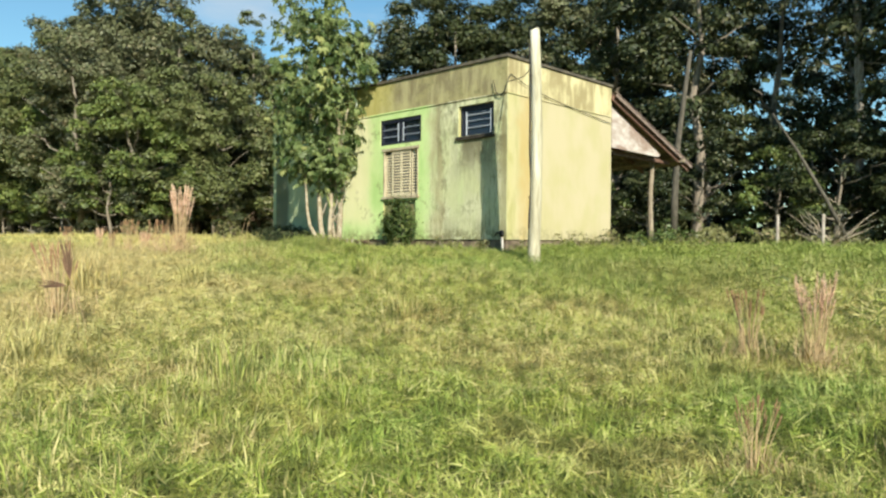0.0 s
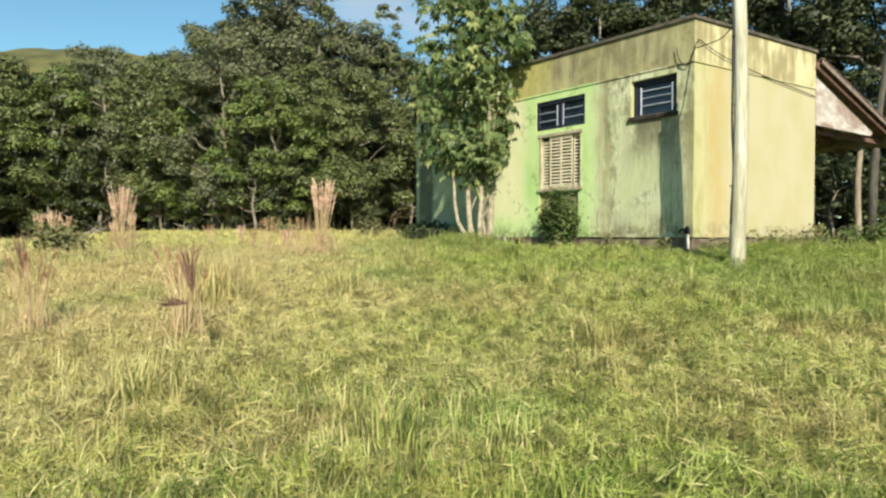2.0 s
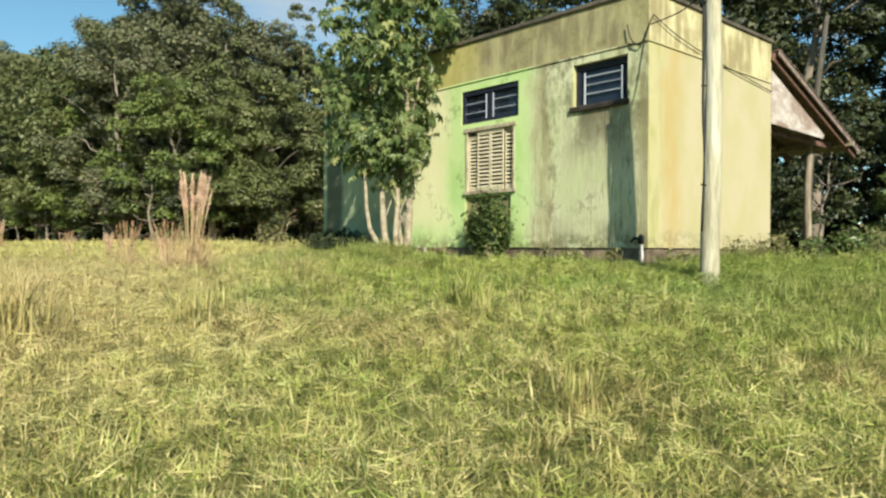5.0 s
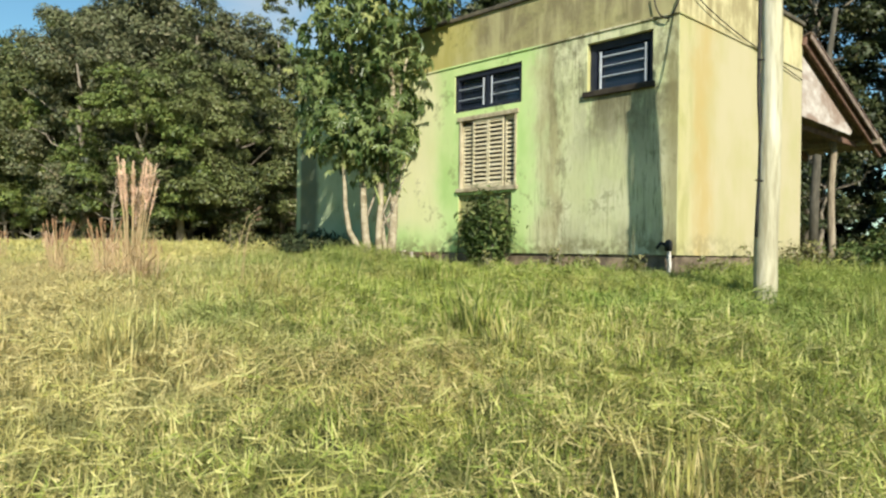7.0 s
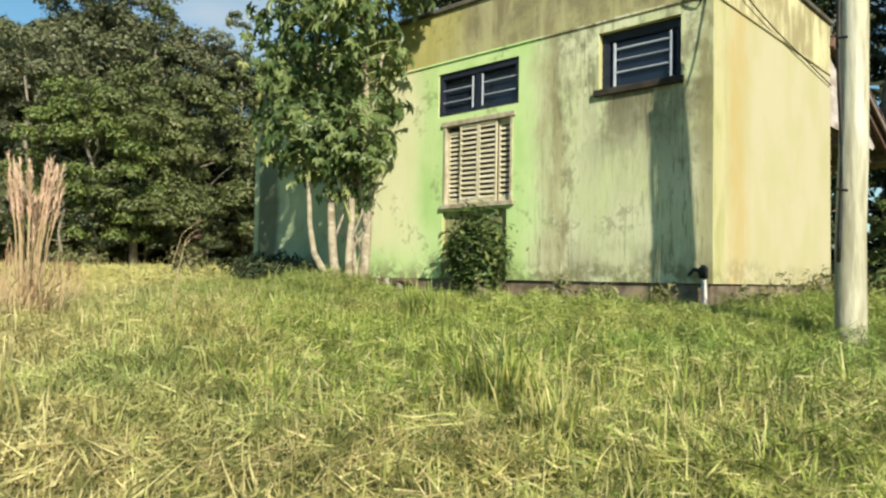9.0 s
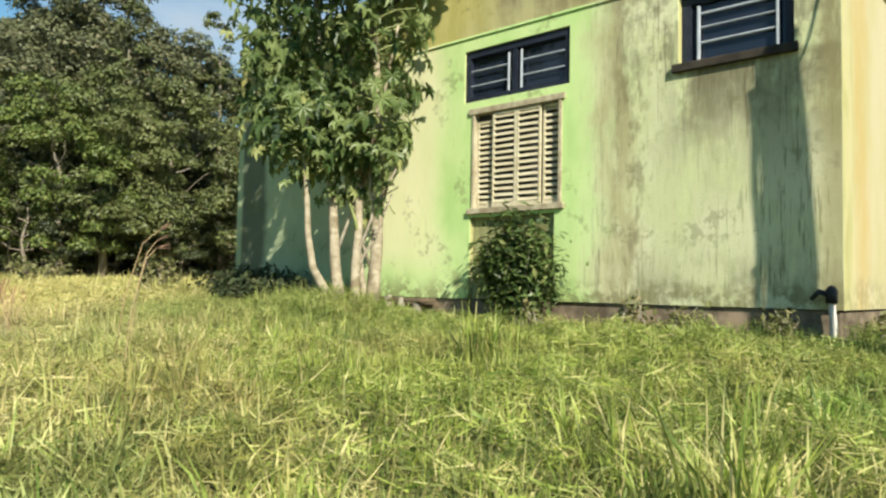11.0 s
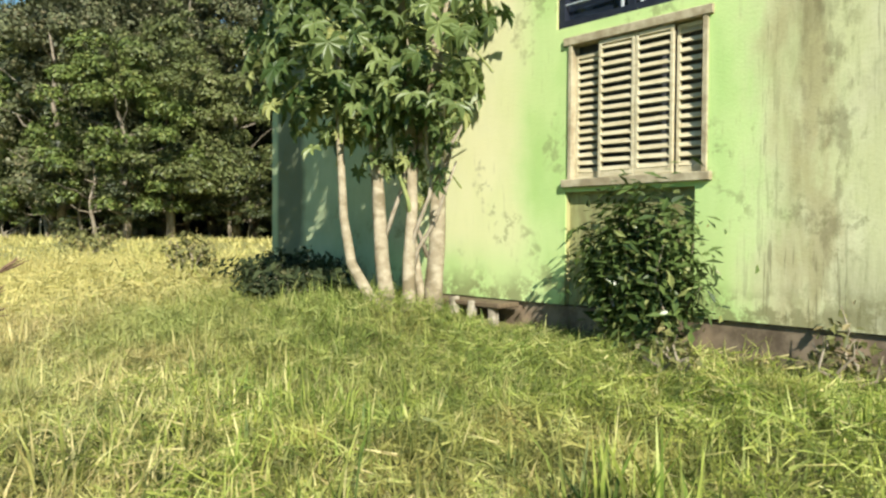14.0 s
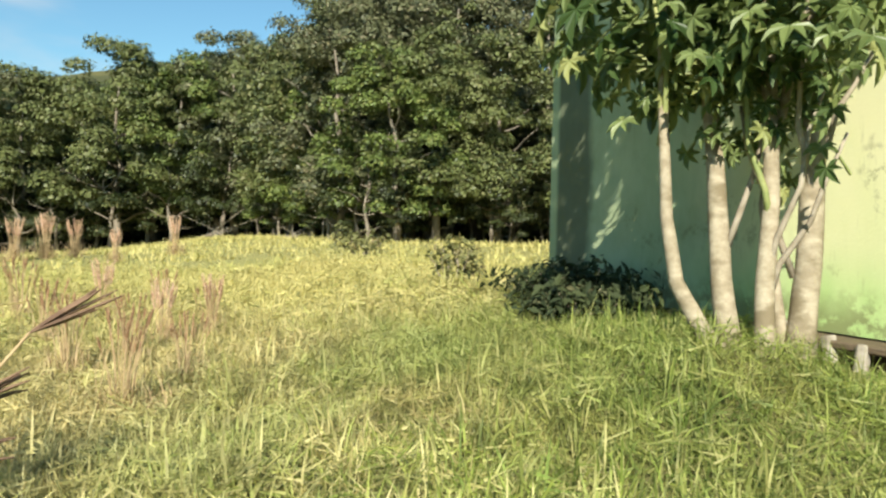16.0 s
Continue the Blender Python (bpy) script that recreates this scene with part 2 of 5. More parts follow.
    c = k.mix(k.op("MULTIPLY", edge, k.ramp(streak, 0.30, 0.55, 0.35, 0.85)), c, (0.27, 0.235, 0.105))
    # blackish blotches in a column between the windows
    col = k.op("MULTIPLY", front, k.op("MULTIPLY", k.ramp(y, 13.45, 13.65), k.ramp(y, 13.85, 14.05, 1.0, 0.0)))
    c = k.mix(k.op("MULTIPLY", col, k.ramp(k.noise(k.scale(p, (3.0, 5.0, 2.2)), 1.0, 5, 0.65), 0.50, 0.62, 0.0, 0.75)), c, (0.17, 0.15, 0.075))
    # frieze: weathered brown over yellow
    fz = k.ramp(z, 4.30, 4.33)
    brown = k.mix(k.ramp(streak, 0.34, 0.60), (0.34, 0.31, 0.15), (0.19, 0.165, 0.09))
    brown = k.mix(k.ramp(k.noise(k.scale(p, (1.3, 1.3, 2.0)), 1.0, 6, 0.7), 0.46, 0.62, 0.0, 0.5), brown, (0.42, 0.40, 0.17))
    brown = k.mix(k.ramp(k.op("ADD", z, k.op("MULTIPLY", blot, 0.5)), 4.50, 4.8, 0.40, 0.0), brown, (0.44, 0.41, 0.18))
    brown = k.mix(k.ramp(k.op("ADD", y, k.op("MULTIPLY", blot, 2.0)), 16.3, 17.4), brown, (0.46, 0.42, 0.12))
    sidefz = k.mix(k.ramp(k.op("ADD", k.op("MULTIPLY", streak, 0.6), k.op("MULTIPLY", blot, 0.4)), 0.40, 0.58), (0.62, 0.56, 0.31), (0.33, 0.28, 0.14))
    c = k.mix(fz, c, k.mix(front, sidefz, brown))
    # near-black strip at the far end of the front
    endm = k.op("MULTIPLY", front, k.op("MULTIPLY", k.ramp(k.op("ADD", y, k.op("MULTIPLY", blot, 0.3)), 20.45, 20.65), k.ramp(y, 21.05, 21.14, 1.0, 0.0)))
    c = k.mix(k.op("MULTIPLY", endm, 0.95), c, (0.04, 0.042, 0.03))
    # mould spots and dark streaks
    c = k.mix(k.op("MULTIPLY", k.op("MAXIMUM", front, k.op("MULTIPLY", nearcorner, 0.6)), k.ramp(k.op("MULTIPLY", k.ramp(blot, 0.52, 0.66), k.ramp(small, 0.45, 0.6)), 0.1, 0.9, 0.0, 0.6)), c, (0.16, 0.16, 0.07))
    c = k.mix(k.op("MULTIPLY", k.op("MULTIPLY", k.ramp(fine, 0.58, 0.72, 0.0, 0.45), k.op("ADD", 0.25, k.op("MULTIPLY", front, 0.75))), k.ramp(blot, 0.4, 0.6)), c, (0.20, 0.19, 0.09))
    low = k.op("MULTIPLY", k.ramp(k.op("SUBTRACT", z, k.op("MULTIPLY", blot, 0.5)), 0.80, 1.05, 1.0, 0.0), k.ramp(small, 0.42, 0.55))
    c = k.mix(k.op("MULTIPLY", low, k.op("ADD", 0.35, k.op("MULTIPLY", front, 0.45))), c, (0.17, 0.16, 0.07))
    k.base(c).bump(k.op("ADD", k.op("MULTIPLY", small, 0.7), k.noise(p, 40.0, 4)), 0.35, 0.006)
    return k.m


def plain_mat(name, a, b, s=6.0, rough=0.8, metal=0.0, bump=0.3, stretch=(1, 1, 1), spot=None, by_object=0.0):
    k = Mat(name, rough, metal)
    v = k.scale(k.world(), stretch)
    n = k.noise(v, s, 6, 0.65)
    c = k.mix(k.ramp(n, 0.32, 0.68), a, b)
    if spot:
        c = k.mix(k.ramp(k.noise(v, s * 0.35, 4), 0.52, 0.66), c, spot)
    if by_object:
        c = k.mix(k.ramp(k.obrand(), 0.0, 1.0, 0.0, by_object), c, b)
    k.base(c).bump(k.noise(v, s * 3, 5), bump, 0.01)
    return k.m


M_SOIL = soil_material()
M_GRASS = grass_material("meadow_grass")
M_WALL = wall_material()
M_CAP = plain_mat("sooty_mortar_cap", (0.07, 0.06, 0.045), (0.15, 0.13, 0.09), 4.0)
M_SILL = plain_mat("mouldy_mortar", (0.022, 0.018, 0.013), (0.055, 0.045, 0.032), 6.0)
M_PLINTH = plain_mat("damp_plinth", (0.10, 0.075, 0.05), (0.24, 0.19, 0.13), 5.0, spot=(0.32, 0.24, 0.16))
# near-black colour that carries the darkness of the unlit room
M_DARK = plain_mat("dark_room_tone", (0.05, 0.055, 0.06), (0.08, 0.085, 0.09), 2.0)
M_NAVY = plain_mat("navy_window_paint", (0.010, 0.014, 0.026), (0.022, 0.027, 0.042), 8.0, 0.6)
M_BAR = plain_mat("pale_steel_bar", (0.34, 0.38, 0.42), (0.46, 0.49, 0.52), 9.0, 0.5)
M_SLAT = plain_mat("weathered_slat", (0.66, 0.60, 0.42), (0.46, 0.40, 0.25), 5.0, 0.75, stretch=(1, 1, 6), by_object=0.3)
M_FRAMEW = plain_mat("weathered_frame", (0.52, 0.46, 0.31), (0.28, 0.23, 0.14), 6.0, 0.8)
M_INFILL = plain_mat("mouldy_infill", (0.22, 0.20, 0.09), (0.34, 0.36, 0.16), 4.0, spot=(0.08, 0.075, 0.04), stretch=(1, 3, 0.8))
M_POLE = plain_mat("weathered_pale_pole", (0.55, 0.52, 0.36), (0.30, 0.27, 0.17), 3.0, 0.85, stretch=(5, 5, 0.5), spot=(0.66, 0.63, 0.48))
M_POST = plain_mat("grey_timber", (0.36, 0.30, 0.21), (0.20, 0.16, 0.11), 4.0, 0.85, stretch=(4, 4, 0.6))
M_GABLE = plain_mat("peeling_board", (0.62, 0.57, 0.50), (0.40, 0.33, 0.27), 2.5, 0.85, stretch=(1, 1, 2), spot=(0.30, 0.22, 0.17))
M_TILE = plain_mat("lichened_roof_sheet", (0.16, 0.12, 0.10), (0.29, 0.22, 0.17), 5.0, 0.85)
M_RAFTER = plain_mat("reddish_rafter", (0.12, 0.062, 0.045), (0.20, 0.12, 0.085), 6.0, 0.8)
M_WIRE = plain_mat("black_cable", (0.02, 0.02, 0.02), (0.045, 0.04, 0.03), 8.0, 0.6)
M_PIPE = plain_mat("white_plastic_pipe", (0.72, 0.70, 0.62), (0.55, 0.50, 0.42), 12.0, 0.5)
M_BLACK = plain_mat("black_rubber", (0.015, 0.015, 0.016), (0.03, 0.03, 0.03), 9.0, 0.5)
M_STONE = plain_mat("pale_rubble", (0.42, 0.38, 0.30), (0.22, 0.19, 0.14), 9.0)
M_BOARD = plain_mat("rotten_board", (0.20, 0.15, 0.09), (0.11, 0.08, 0.05), 6.0, stretch=(6, 1, 6))
M_BARKP = plain_mat("smooth_pale_bark", (0.46, 0.40, 0.28), (0.29, 0.24, 0.155), 8.0, 0.8, bump=0.6, stretch=(1, 1, 1.5), spot=(0.21, 0.17, 0.10))
M_BARK = plain_mat("grey_bark", (0.17, 0.14, 0.10), (0.30, 0.26, 0.20), 4.0, 0.9, stretch=(3, 3, 0.6))
M_BARKD = plain_mat("shade_dark_bark", (0.06, 0.055, 0.04), (0.13, 0.115, 0.085), 4.0, 0.9, stretch=(3, 3, 0.6))
M_BARKW = plain_mat("white_bark", (0.46, 0.42, 0.34), (0.26, 0.22, 0.17), 4.0, 0.9, stretch=(3, 3, 0.6))
M_TWIG = plain_mat("dead_twig", (0.40, 0.35, 0.26), (0.22, 0.18, 0.12), 6.0, 0.9)
M_PAPAYA = leaf_mat("papaya_leaf", (0.045, 0.085, 0.022), (0.25, 0.31, 0.11), (0.36, 0.38, 0.14), 0.26, 1.2, 0.38)
M_PETIOLE = plain_mat("green_petiole", (0.22, 0.27, 0.09), (0.34, 0.36, 0.14), 9.0, 0.6)
M_SHRUB = leaf_mat("shrub_leaf", (0.028, 0.055, 0.014), (0.115, 0.165, 0.045), (0.26, 0.28, 0.10), 0.16, 3.0, 0.32)
# corner bushes: the shade they stand in is put into this leaf colour
M_DARKLEAF = leaf_mat("undergrowth_shade_tone", (0.02, 0.033, 0.011), (0.050, 0.066, 0.022), (0.10, 0.10, 0.045), 0.10, 3.0, 0.8)
M_WEED = leaf_mat("weed_leaf", (0.10, 0.11, 0.035), (0.22, 0.22, 0.08), (0.33, 0.27, 0.13), 0.25, 2.0)
M_PLUME = plain_mat("dry_plume", (0.66, 0.44, 0.30), (0.84, 0.62, 0.45), 12.0, 0.9, by_object=0.2)
M_PLUMED = plain_mat("brown_plume", (0.30, 0.17, 0.09), (0.48, 0.30, 0.17), 12.0, 0.9)
M_SEED = plain_mat("dark_seed_head", (0.12, 0.07, 0.045), (0.24, 0.15, 0.09), 30.0, 0.8)
M_STEM = plain_mat("dry_stem", (0.54, 0.41, 0.22), (0.40, 0.28, 0.15), 9.0, 0.8)
# the dark ends of the leaf tones are set low to deepen crown shadows
M_TREE = [
    leaf_mat("olive_foliage", (0.028, 0.042, 0.012), (0.165, 0.190, 0.062), (0.21, 0.20, 0.09), 0.08, 0.25),
    leaf_mat("green_foliage", (0.030, 0.050, 0.011), (0.165, 0.215, 0.052), (0.23, 0.24, 0.07), 0.08, 0.25),
    leaf_mat("dull_foliage", (0.032, 0.040, 0.016), (0.165, 0.178, 0.082), (0.23, 0.20, 0.11), 0.08, 0.25),
    # darkest copy: the wood's deep shade is put into the leaf colour
    leaf_mat("shade_toned_foliage", (0.012, 0.020, 0.007), (0.055, 0.070, 0.022), (0.14, 0.14, 0.06), 0.06, 0.25),
]
M_HILL = plain_mat("hillside_woods", (0.045, 0.055, 0.022), (0.15, 0.14, 0.045), 0.035, 0.95, spot=(0.06, 0.07, 0.03))


# ---- mesh helpers ----
def mesh_of(name, bm, mat, smooth=False):
    me = bpy.data.meshes.new(name)
    bm.to_mesh(me)
    bm.free()
    me.materials.append(mat)
    if smooth:
        for f in me.polygons:
            f.use_smooth = True
    return me


def raw_mesh(name, verts, faces, mat, smooth=False):
    """A mesh from arrays; faces all have the same number of corners, or a list of such arrays."""
    me = bpy.data.meshes.new(name)
    groups = faces if isinstance(faces, list) else [faces]
    loops = np.concatenate([g.ravel() for g in groups]).astype(np.int32)
    counts = np.concatenate([np.full(len(g), g.shape[1]) for g in groups])
    starts = np.concatenate([[0], np.cumsum(counts)[:-1]]).astype(np.int32)
    me.vertices.add(len(verts))
    me.vertices.foreach_set("co", np.asarray(verts, dtype=np.float32).ravel())
    me.loops.add(len(loops))
    me.loops.foreach_set("vertex_index", loops)
    me.polygons.add(len(counts))
    me.polygons.foreach_set("loop_start", starts)
    me.polygons.foreach_set("use_smooth", np.full(len(counts), smooth))
    me.update(calc_edges=True)
    me.validate()
    me.materials.append(mat)
    return me


def part(name, bm, mat, parent=None, label="", kind="", smooth=False):
    ob = new(name, bm if isinstance(bm, bpy.types.Mesh) else mesh_of(name, bm, mat, smooth))
    if parent is not None:
        ob.parent = parent
    return tagged(ob, label, "", "", kind)


def empty(name, label, category, at=(0, 0, 0), group="", kind=""):
    ob = new(name)
    ob.location = at
    return tagged(ob, label, category, group, kind)


def box(bm, lo, hi, bevel=0.0, m=None):
    c = [(a + b) / 2 for a, b in zip(lo, hi)]
    s = [b - a for a, b in zip(lo, hi)]
    mat = (m or Matrix()) @ Matrix.Translation(c) @ Matrix.Diagonal((*s, 1))
    r = bmesh.ops.create_cube(bm, size=1, matrix=mat)
    if bevel:
        es = list({e for v in r["verts"] for e in v.link_edges})
        bmesh.ops.bevel(bm, geom=es, offset=bevel, segments=1, affect="EDGES")
    return bm


def boxes(*items, bevel=0.0):
    bm = bmesh.new()
    for lo, hi in items:
        box(bm, lo, hi, bevel)
    return bm


def tube(bm, pts, radii, n=7, wob=0.0):
    """A tapered tube along pts, closed at both ends."""
    pts = [Vector(p) for p in pts]
    rings = []
    for i, p in enumerate(pts):
        d = (pts[min(i + 1, len(pts) - 1)] - pts[max(i - 1, 0)]).normalized()
        side = d.orthogonal().normalized() if i == 0 else (prev - d * prev.dot(d)).normalized()
        prev = side
        up = d.cross(side)
        ring = []
        for j in range(n):
            a = 2 * math.pi * j / n
            w = 1 + wob * math.sin(a * 3 + i * 1.7)
            ring.append(bm.verts.new(p + (side * math.cos(a) + up * math.sin(a)) * radii[i] * w))
        rings.append(ring)
    for a, b in zip(rings, rings[1:]):
        for j in range(n):
            bm.faces.new((a[j], a[(j + 1) % n], b[(j + 1) % n], b[j]))
    bm.faces.new(rings[0][::-1])
    bm.faces.new(rings[-1])
    return bm


def bend(a, b, n=5, sway=0.1, seed=0):
    """Points from a to b with a little wander."""
    r = random.Random(seed)
    a, b = Vector(a), Vector(b)
    out = []
    for i in range(n):
        f = i / (n - 1)
        w = math.sin(math.pi * f) * sway
        out.append(a.lerp(b, f) + Vector((r.uniform(-w, w), r.uniform(-w, w), r.uniform(-w, w) * 0.4)))
    return out


def sstep(v):
    v = np.clip(v, 0, 1)
    return v * v * (3 - 2 * v)


def ground_z(x, y):
    """Height of the soil: low meadow, a gentle bank up to the house, the field rising on behind."""
    x, y = np.asarray(x, float), np.asarray(y, float)
    u = 0.63 * x + 0.77 * y
    z = -0.58 + 1.12 * sstep((u - 6) / 11) + 0.10 * sstep((x - 10.2) / 1.5)
    z = z + 0.16 * sstep((y - 14.0) / 6) * sstep((x - 8.8) / 3.2)
    z = z + 0.22 * np.exp(-((x - 11.3) ** 2 + (y - 17.3) ** 2) / 1.0)
    z = z + 0.42 * sstep((u - 26) / 26) * sstep((x + 4) / 14) * sstep((46 - x) / 20)
    z = z - 1.6 * sstep((18 - x) / 22) * sstep((y - 35) / 40)
    z = z + 0.035 * np.sin(x * 0.9 + 0.4 * y) * np.sin(y * 0.7 - 0.3 * x + 1.0)
    return z


def gz(x, y):
    return float(ground_z(x, y))


# ---- ground ----
def build_ground():
    r = np.concatenate([np.arange(0, 60, 0.75), np.geomspace(60, 2500, 26)])
    a = np.linspace(0, 2 * np.pi, 161)[:-1]
    cx, cy = 8.0, 14.0
    X, Y = cx + np.outer(r, np.cos(a)), cy + np.outer(r, np.sin(a))
    Z = ground_z(X, Y)
    V = np.stack([X, Y, Z], -1).reshape(-1, 3)
    n, k = len(r), len(a)
    i, j = np.meshgrid(np.arange(n - 1), np.arange(k), indexing="ij")
    F = np.stack([i * k + j, (i + 1) * k + j, (i + 1) * k + (j + 1) % k, i * k + (j + 1) % k], -1).reshape(-1, 4)
    ob = new("ground", raw_mesh("ground", V, F, M_SOIL, True))
    tagged(ob, "grassy meadow soil rising in a gentle bank to the house", "ground", "", "structure")


build_ground()


# ---- far hill ----
def build_hill():
    nu, nv = 120, 14
    V = []
    for i in range(nv):
        f = i / (nv - 1)
        for j in range(nu):
            h = radians(-75 + 135 * j / (nu - 1))
            d = 330 + 220 * f
            crest = 84 + 30 * math.exp(-((math.degrees(h) - 12) / 16) ** 2) + 4 * math.sin(h * 9) - 45 * max(0, (-math.degrees(h) - 15) / 60)
            z = crest * math.sin(f * math.pi * 0.55) + 5 * noise.noise((j * 0.35, i * 0.6, 2.0)) * f + 2.2 * noise.noise((j * 1.7, i * 1.1, 5.0))
            V.append((math.sin(h) * d, math.cos(h) * d, z))
    i, j = np.meshgrid(np.arange(nv - 1), np.arange(nu - 1), indexing="ij")
    F = np.stack([i * nu + j, i * nu + j + 1, (i + 1) * nu + j + 1, (i + 1) * nu + j], -1).reshape(-1, 4)
    tagged(new("backdrop_hill", raw_mesh("hill", np.array(V), F, M_HILL, True)), "distant wooded hill with yellow-green slopes", "hill", "", "structure")


build_hill()

# ---- house ----
FX, CY, EX, LY = 12.52, 11.73, 16.96, 21.25  # front plane, near corner, side end, far end
WB, WT, T = 0.96, 5.10, 0.20
house = empty("house", "small abandoned flat-roofed house with peeling lime-green plaster", "house", (FX, CY, 0.6))


def hpart(name, bm, mat, parent=None, label="", kind="", smooth=False):
    """A part of the house, built in world coordinates."""
    ob = part(name, bm, mat, parent or house, label, kind, smooth)
    ob.matrix_parent_inverse = Matrix.Translation(-(parent or house).matrix_world.translation) if parent is None else Matrix()
    return ob


house.matrix_world = Matrix.Translation((FX, CY, 0.6))

OPEN = [(14.53, 16.10, 3.46, 4.13), (14.62, 15.95, 2.04, 3.36), (12.12, 13.24, 3.43, 4.16)]
INFILL = (14.72, 15.98, WB, 1.98)


def front_wall():
    bm = bmesh.new()
    ys = sorted({CY, LY, *[v for o in OPEN + [INFILL] for v in o[:2]]})
    zs = sorted({WB, WT, *[v for o in OPEN + [INFILL] for v in o[2:]]})
    solid = {}
    for i, (y0, y1) in enumerate(zip(ys, ys[1:])):
        for j, (z0, z1) in enumerate(zip(zs, zs[1:])):
            my, mz = (y0 + y1) / 2, (z0 + z1) / 2
            solid[i, j] = not any(o[0] < my < o[1] and o[2] < mz < o[3] for o in OPEN + [INFILL])
    V = {}

    def v(i, j, k):
        if (i, j, k) not in V:
            V[i, j, k] = bm.verts.new((FX + T * k, ys[i], zs[j]))
        return V[i, j, k]

    for (i, j), s in solid.items():
        if not s:
            continue
        bm.faces.new((v(i, j, 0), v(i, j + 1, 0), v(i + 1, j + 1, 0), v(i + 1, j, 0)))
        bm.faces.new((v(i, j, 1), v(i + 1, j, 1), v(i + 1, j + 1, 1), v(i, j + 1, 1)))
        for di, dj, e in ((-1, 0, ((i, j), (i, j + 1))), (1, 0, ((i + 1, j), (i + 1, j + 1))), (0, -1, ((i, j), (i + 1, j))), (0, 1, ((i, j + 1), (i + 1, j + 1)))):
            if not solid.get((i + di, j + dj), False):
                (a, b), (c, d) = e
                bm.faces.new((v(a, b, 0), v(c, d, 0), v(c, d, 1), v(a, b, 1)))
    bmesh.ops.recalc_face_normals(bm, faces=bm.faces)
    return bm


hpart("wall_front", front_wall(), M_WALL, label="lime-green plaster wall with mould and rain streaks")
hpart("wall_side", boxes(((FX + T, CY, WB), (EX, CY + T, WT))), M_WALL, label="cream-yellow plaster side wall")
hpart("wall_back", boxes(((EX - T, CY + T, WB), (EX, LY - T, WT))), M_WALL)
hpart("wall_end", boxes(((FX + T, LY - T, WB), (EX, LY, WT))), M_WALL)
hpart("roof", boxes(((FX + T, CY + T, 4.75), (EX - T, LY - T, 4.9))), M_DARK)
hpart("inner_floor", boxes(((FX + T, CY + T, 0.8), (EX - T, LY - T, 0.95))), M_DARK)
hpart("infill_panel", boxes(((FX + 0.07, INFILL[0], WB), (FX + 0.19, INFILL[1], 1.98))), M_INFILL, label="mouldy plaster panel below the shutters")
hpart("plinth", boxes(((FX + 0.035, CY + 0.035, 0.0), (EX - 0.03, LY - 0.03, WB - 0.012))), M_PLINTH, label="damp brown plinth")
bm = bmesh.new()
box(bm, (FX - 0.022, CY - 0.022, 4.285), (FX, LY, 4.318), 0.006)
box(bm, (FX, CY - 0.022, 4.285), (EX, CY, 4.318), 0.006)
hpart("ledge_moulding", bm, M_WALL, label="thin stained ledge below the frieze")
bm = bmesh.new()
box(bm, (FX - 0.045, CY - 0.045, WT), (FX + T + 0.02, LY + 0.04, WT + 0.075), 0.012)
box(bm, (FX + T + 0.02, CY - 0.045, WT), (EX + 0.03, CY + T, WT + 0.075), 0.012)
hpart("parapet_cap", bm, M_CAP, label="blackened mortar cap")


def glass_material():
    k = Mat("window_glass", 0.08, spec=0.5)
    k.base((0.02, 0.028, 0.045))
    k.b.inputs["Transmission Weight"].default_value = 0.25
    return k.m


M_GLASS = glass_material()


def wbox(name, parent, mat, *items, bevel=0.004, label=""):
    """A sub-part of a window, in world coordinates."""
    ob = part(name, boxes(*items, bevel=bevel), mat, parent, label)
    ob.matrix_parent_inverse = Matrix()
    return ob


# long fixed window: two leaves with bars
y0, y1, z0, z1 = OPEN[0]
win = hpart("window", boxes(((FX + 0.03, y0, z0), (FX + 0.15, y0 + 0.07, z1)), ((FX + 0.03, y1 - 0.07, z0), (FX + 0.15, y1, z1)), ((FX + 0.03, y0 + 0.07, z1 - 0.09), (FX + 0.15, y1 - 0.07, z1)),
                            ((FX + 0.03, y0 + 0.07, z0), (FX + 0.15, y1 - 0.07, z0 + 0.07)), ((FX + 0.04, 15.30, z0 + 0.07), (FX + 0.14, 15.37, z1 - 0.09))), M_NAVY, label="dark navy window frame above the shutters")
wbox("pane", win, M_GLASS, ((FX + 0.10, y0 + 0.07, z0 + 0.07), (FX + 0.106, 15.30, z1 - 0.09)), bevel=0)
wbox("pane", win, M_GLASS, ((FX + 0.10, 15.37, z0 + 0.07), (FX + 0.106, y1 - 0.07, z1 - 0.09)), bevel=0)
for za in (z0 + 0.22, z0 + 0.41):
    wbox("bar", win, M_BAR, ((FX + 0.04, y0 + 0.10, za), (FX + 0.062, 15.24, za + 0.016)), label="pale steel bar")
    wbox("bar", win, M_BAR, ((FX + 0.04, 15.43, za - 0.01), (FX + 0.062, y1 - 0.02, za + 0.006)), label="pale steel bar")
for ya in (15.225, 15.415):
    wbox("bar", win, M_BAR, ((FX + 0.03, ya, z0 + 0.02), (FX + 0.055, ya + 0.022, z1 - 0.12)), label="pale steel bar")

# small high window with ledge
y0, y1, z0, z1 = OPEN[2]
win2 = hpart("window", boxes(((FX + 0.09, y0, z0), (FX + 0.19, y0 + 0.10, z1)), ((FX + 0.09, y1 - 0.10, z0), (FX + 0.19, y1, z1)), ((FX + 0.09, y0 + 0.10, z1 - 0.11), (FX + 0.19, y1 - 0.10, z1)),
                             ((FX + 0.09, y0 + 0.10, z0), (FX + 0.19, y1 - 0.10, z0 + 0.03))), M_NAVY, label="dark navy frame of the small high window")
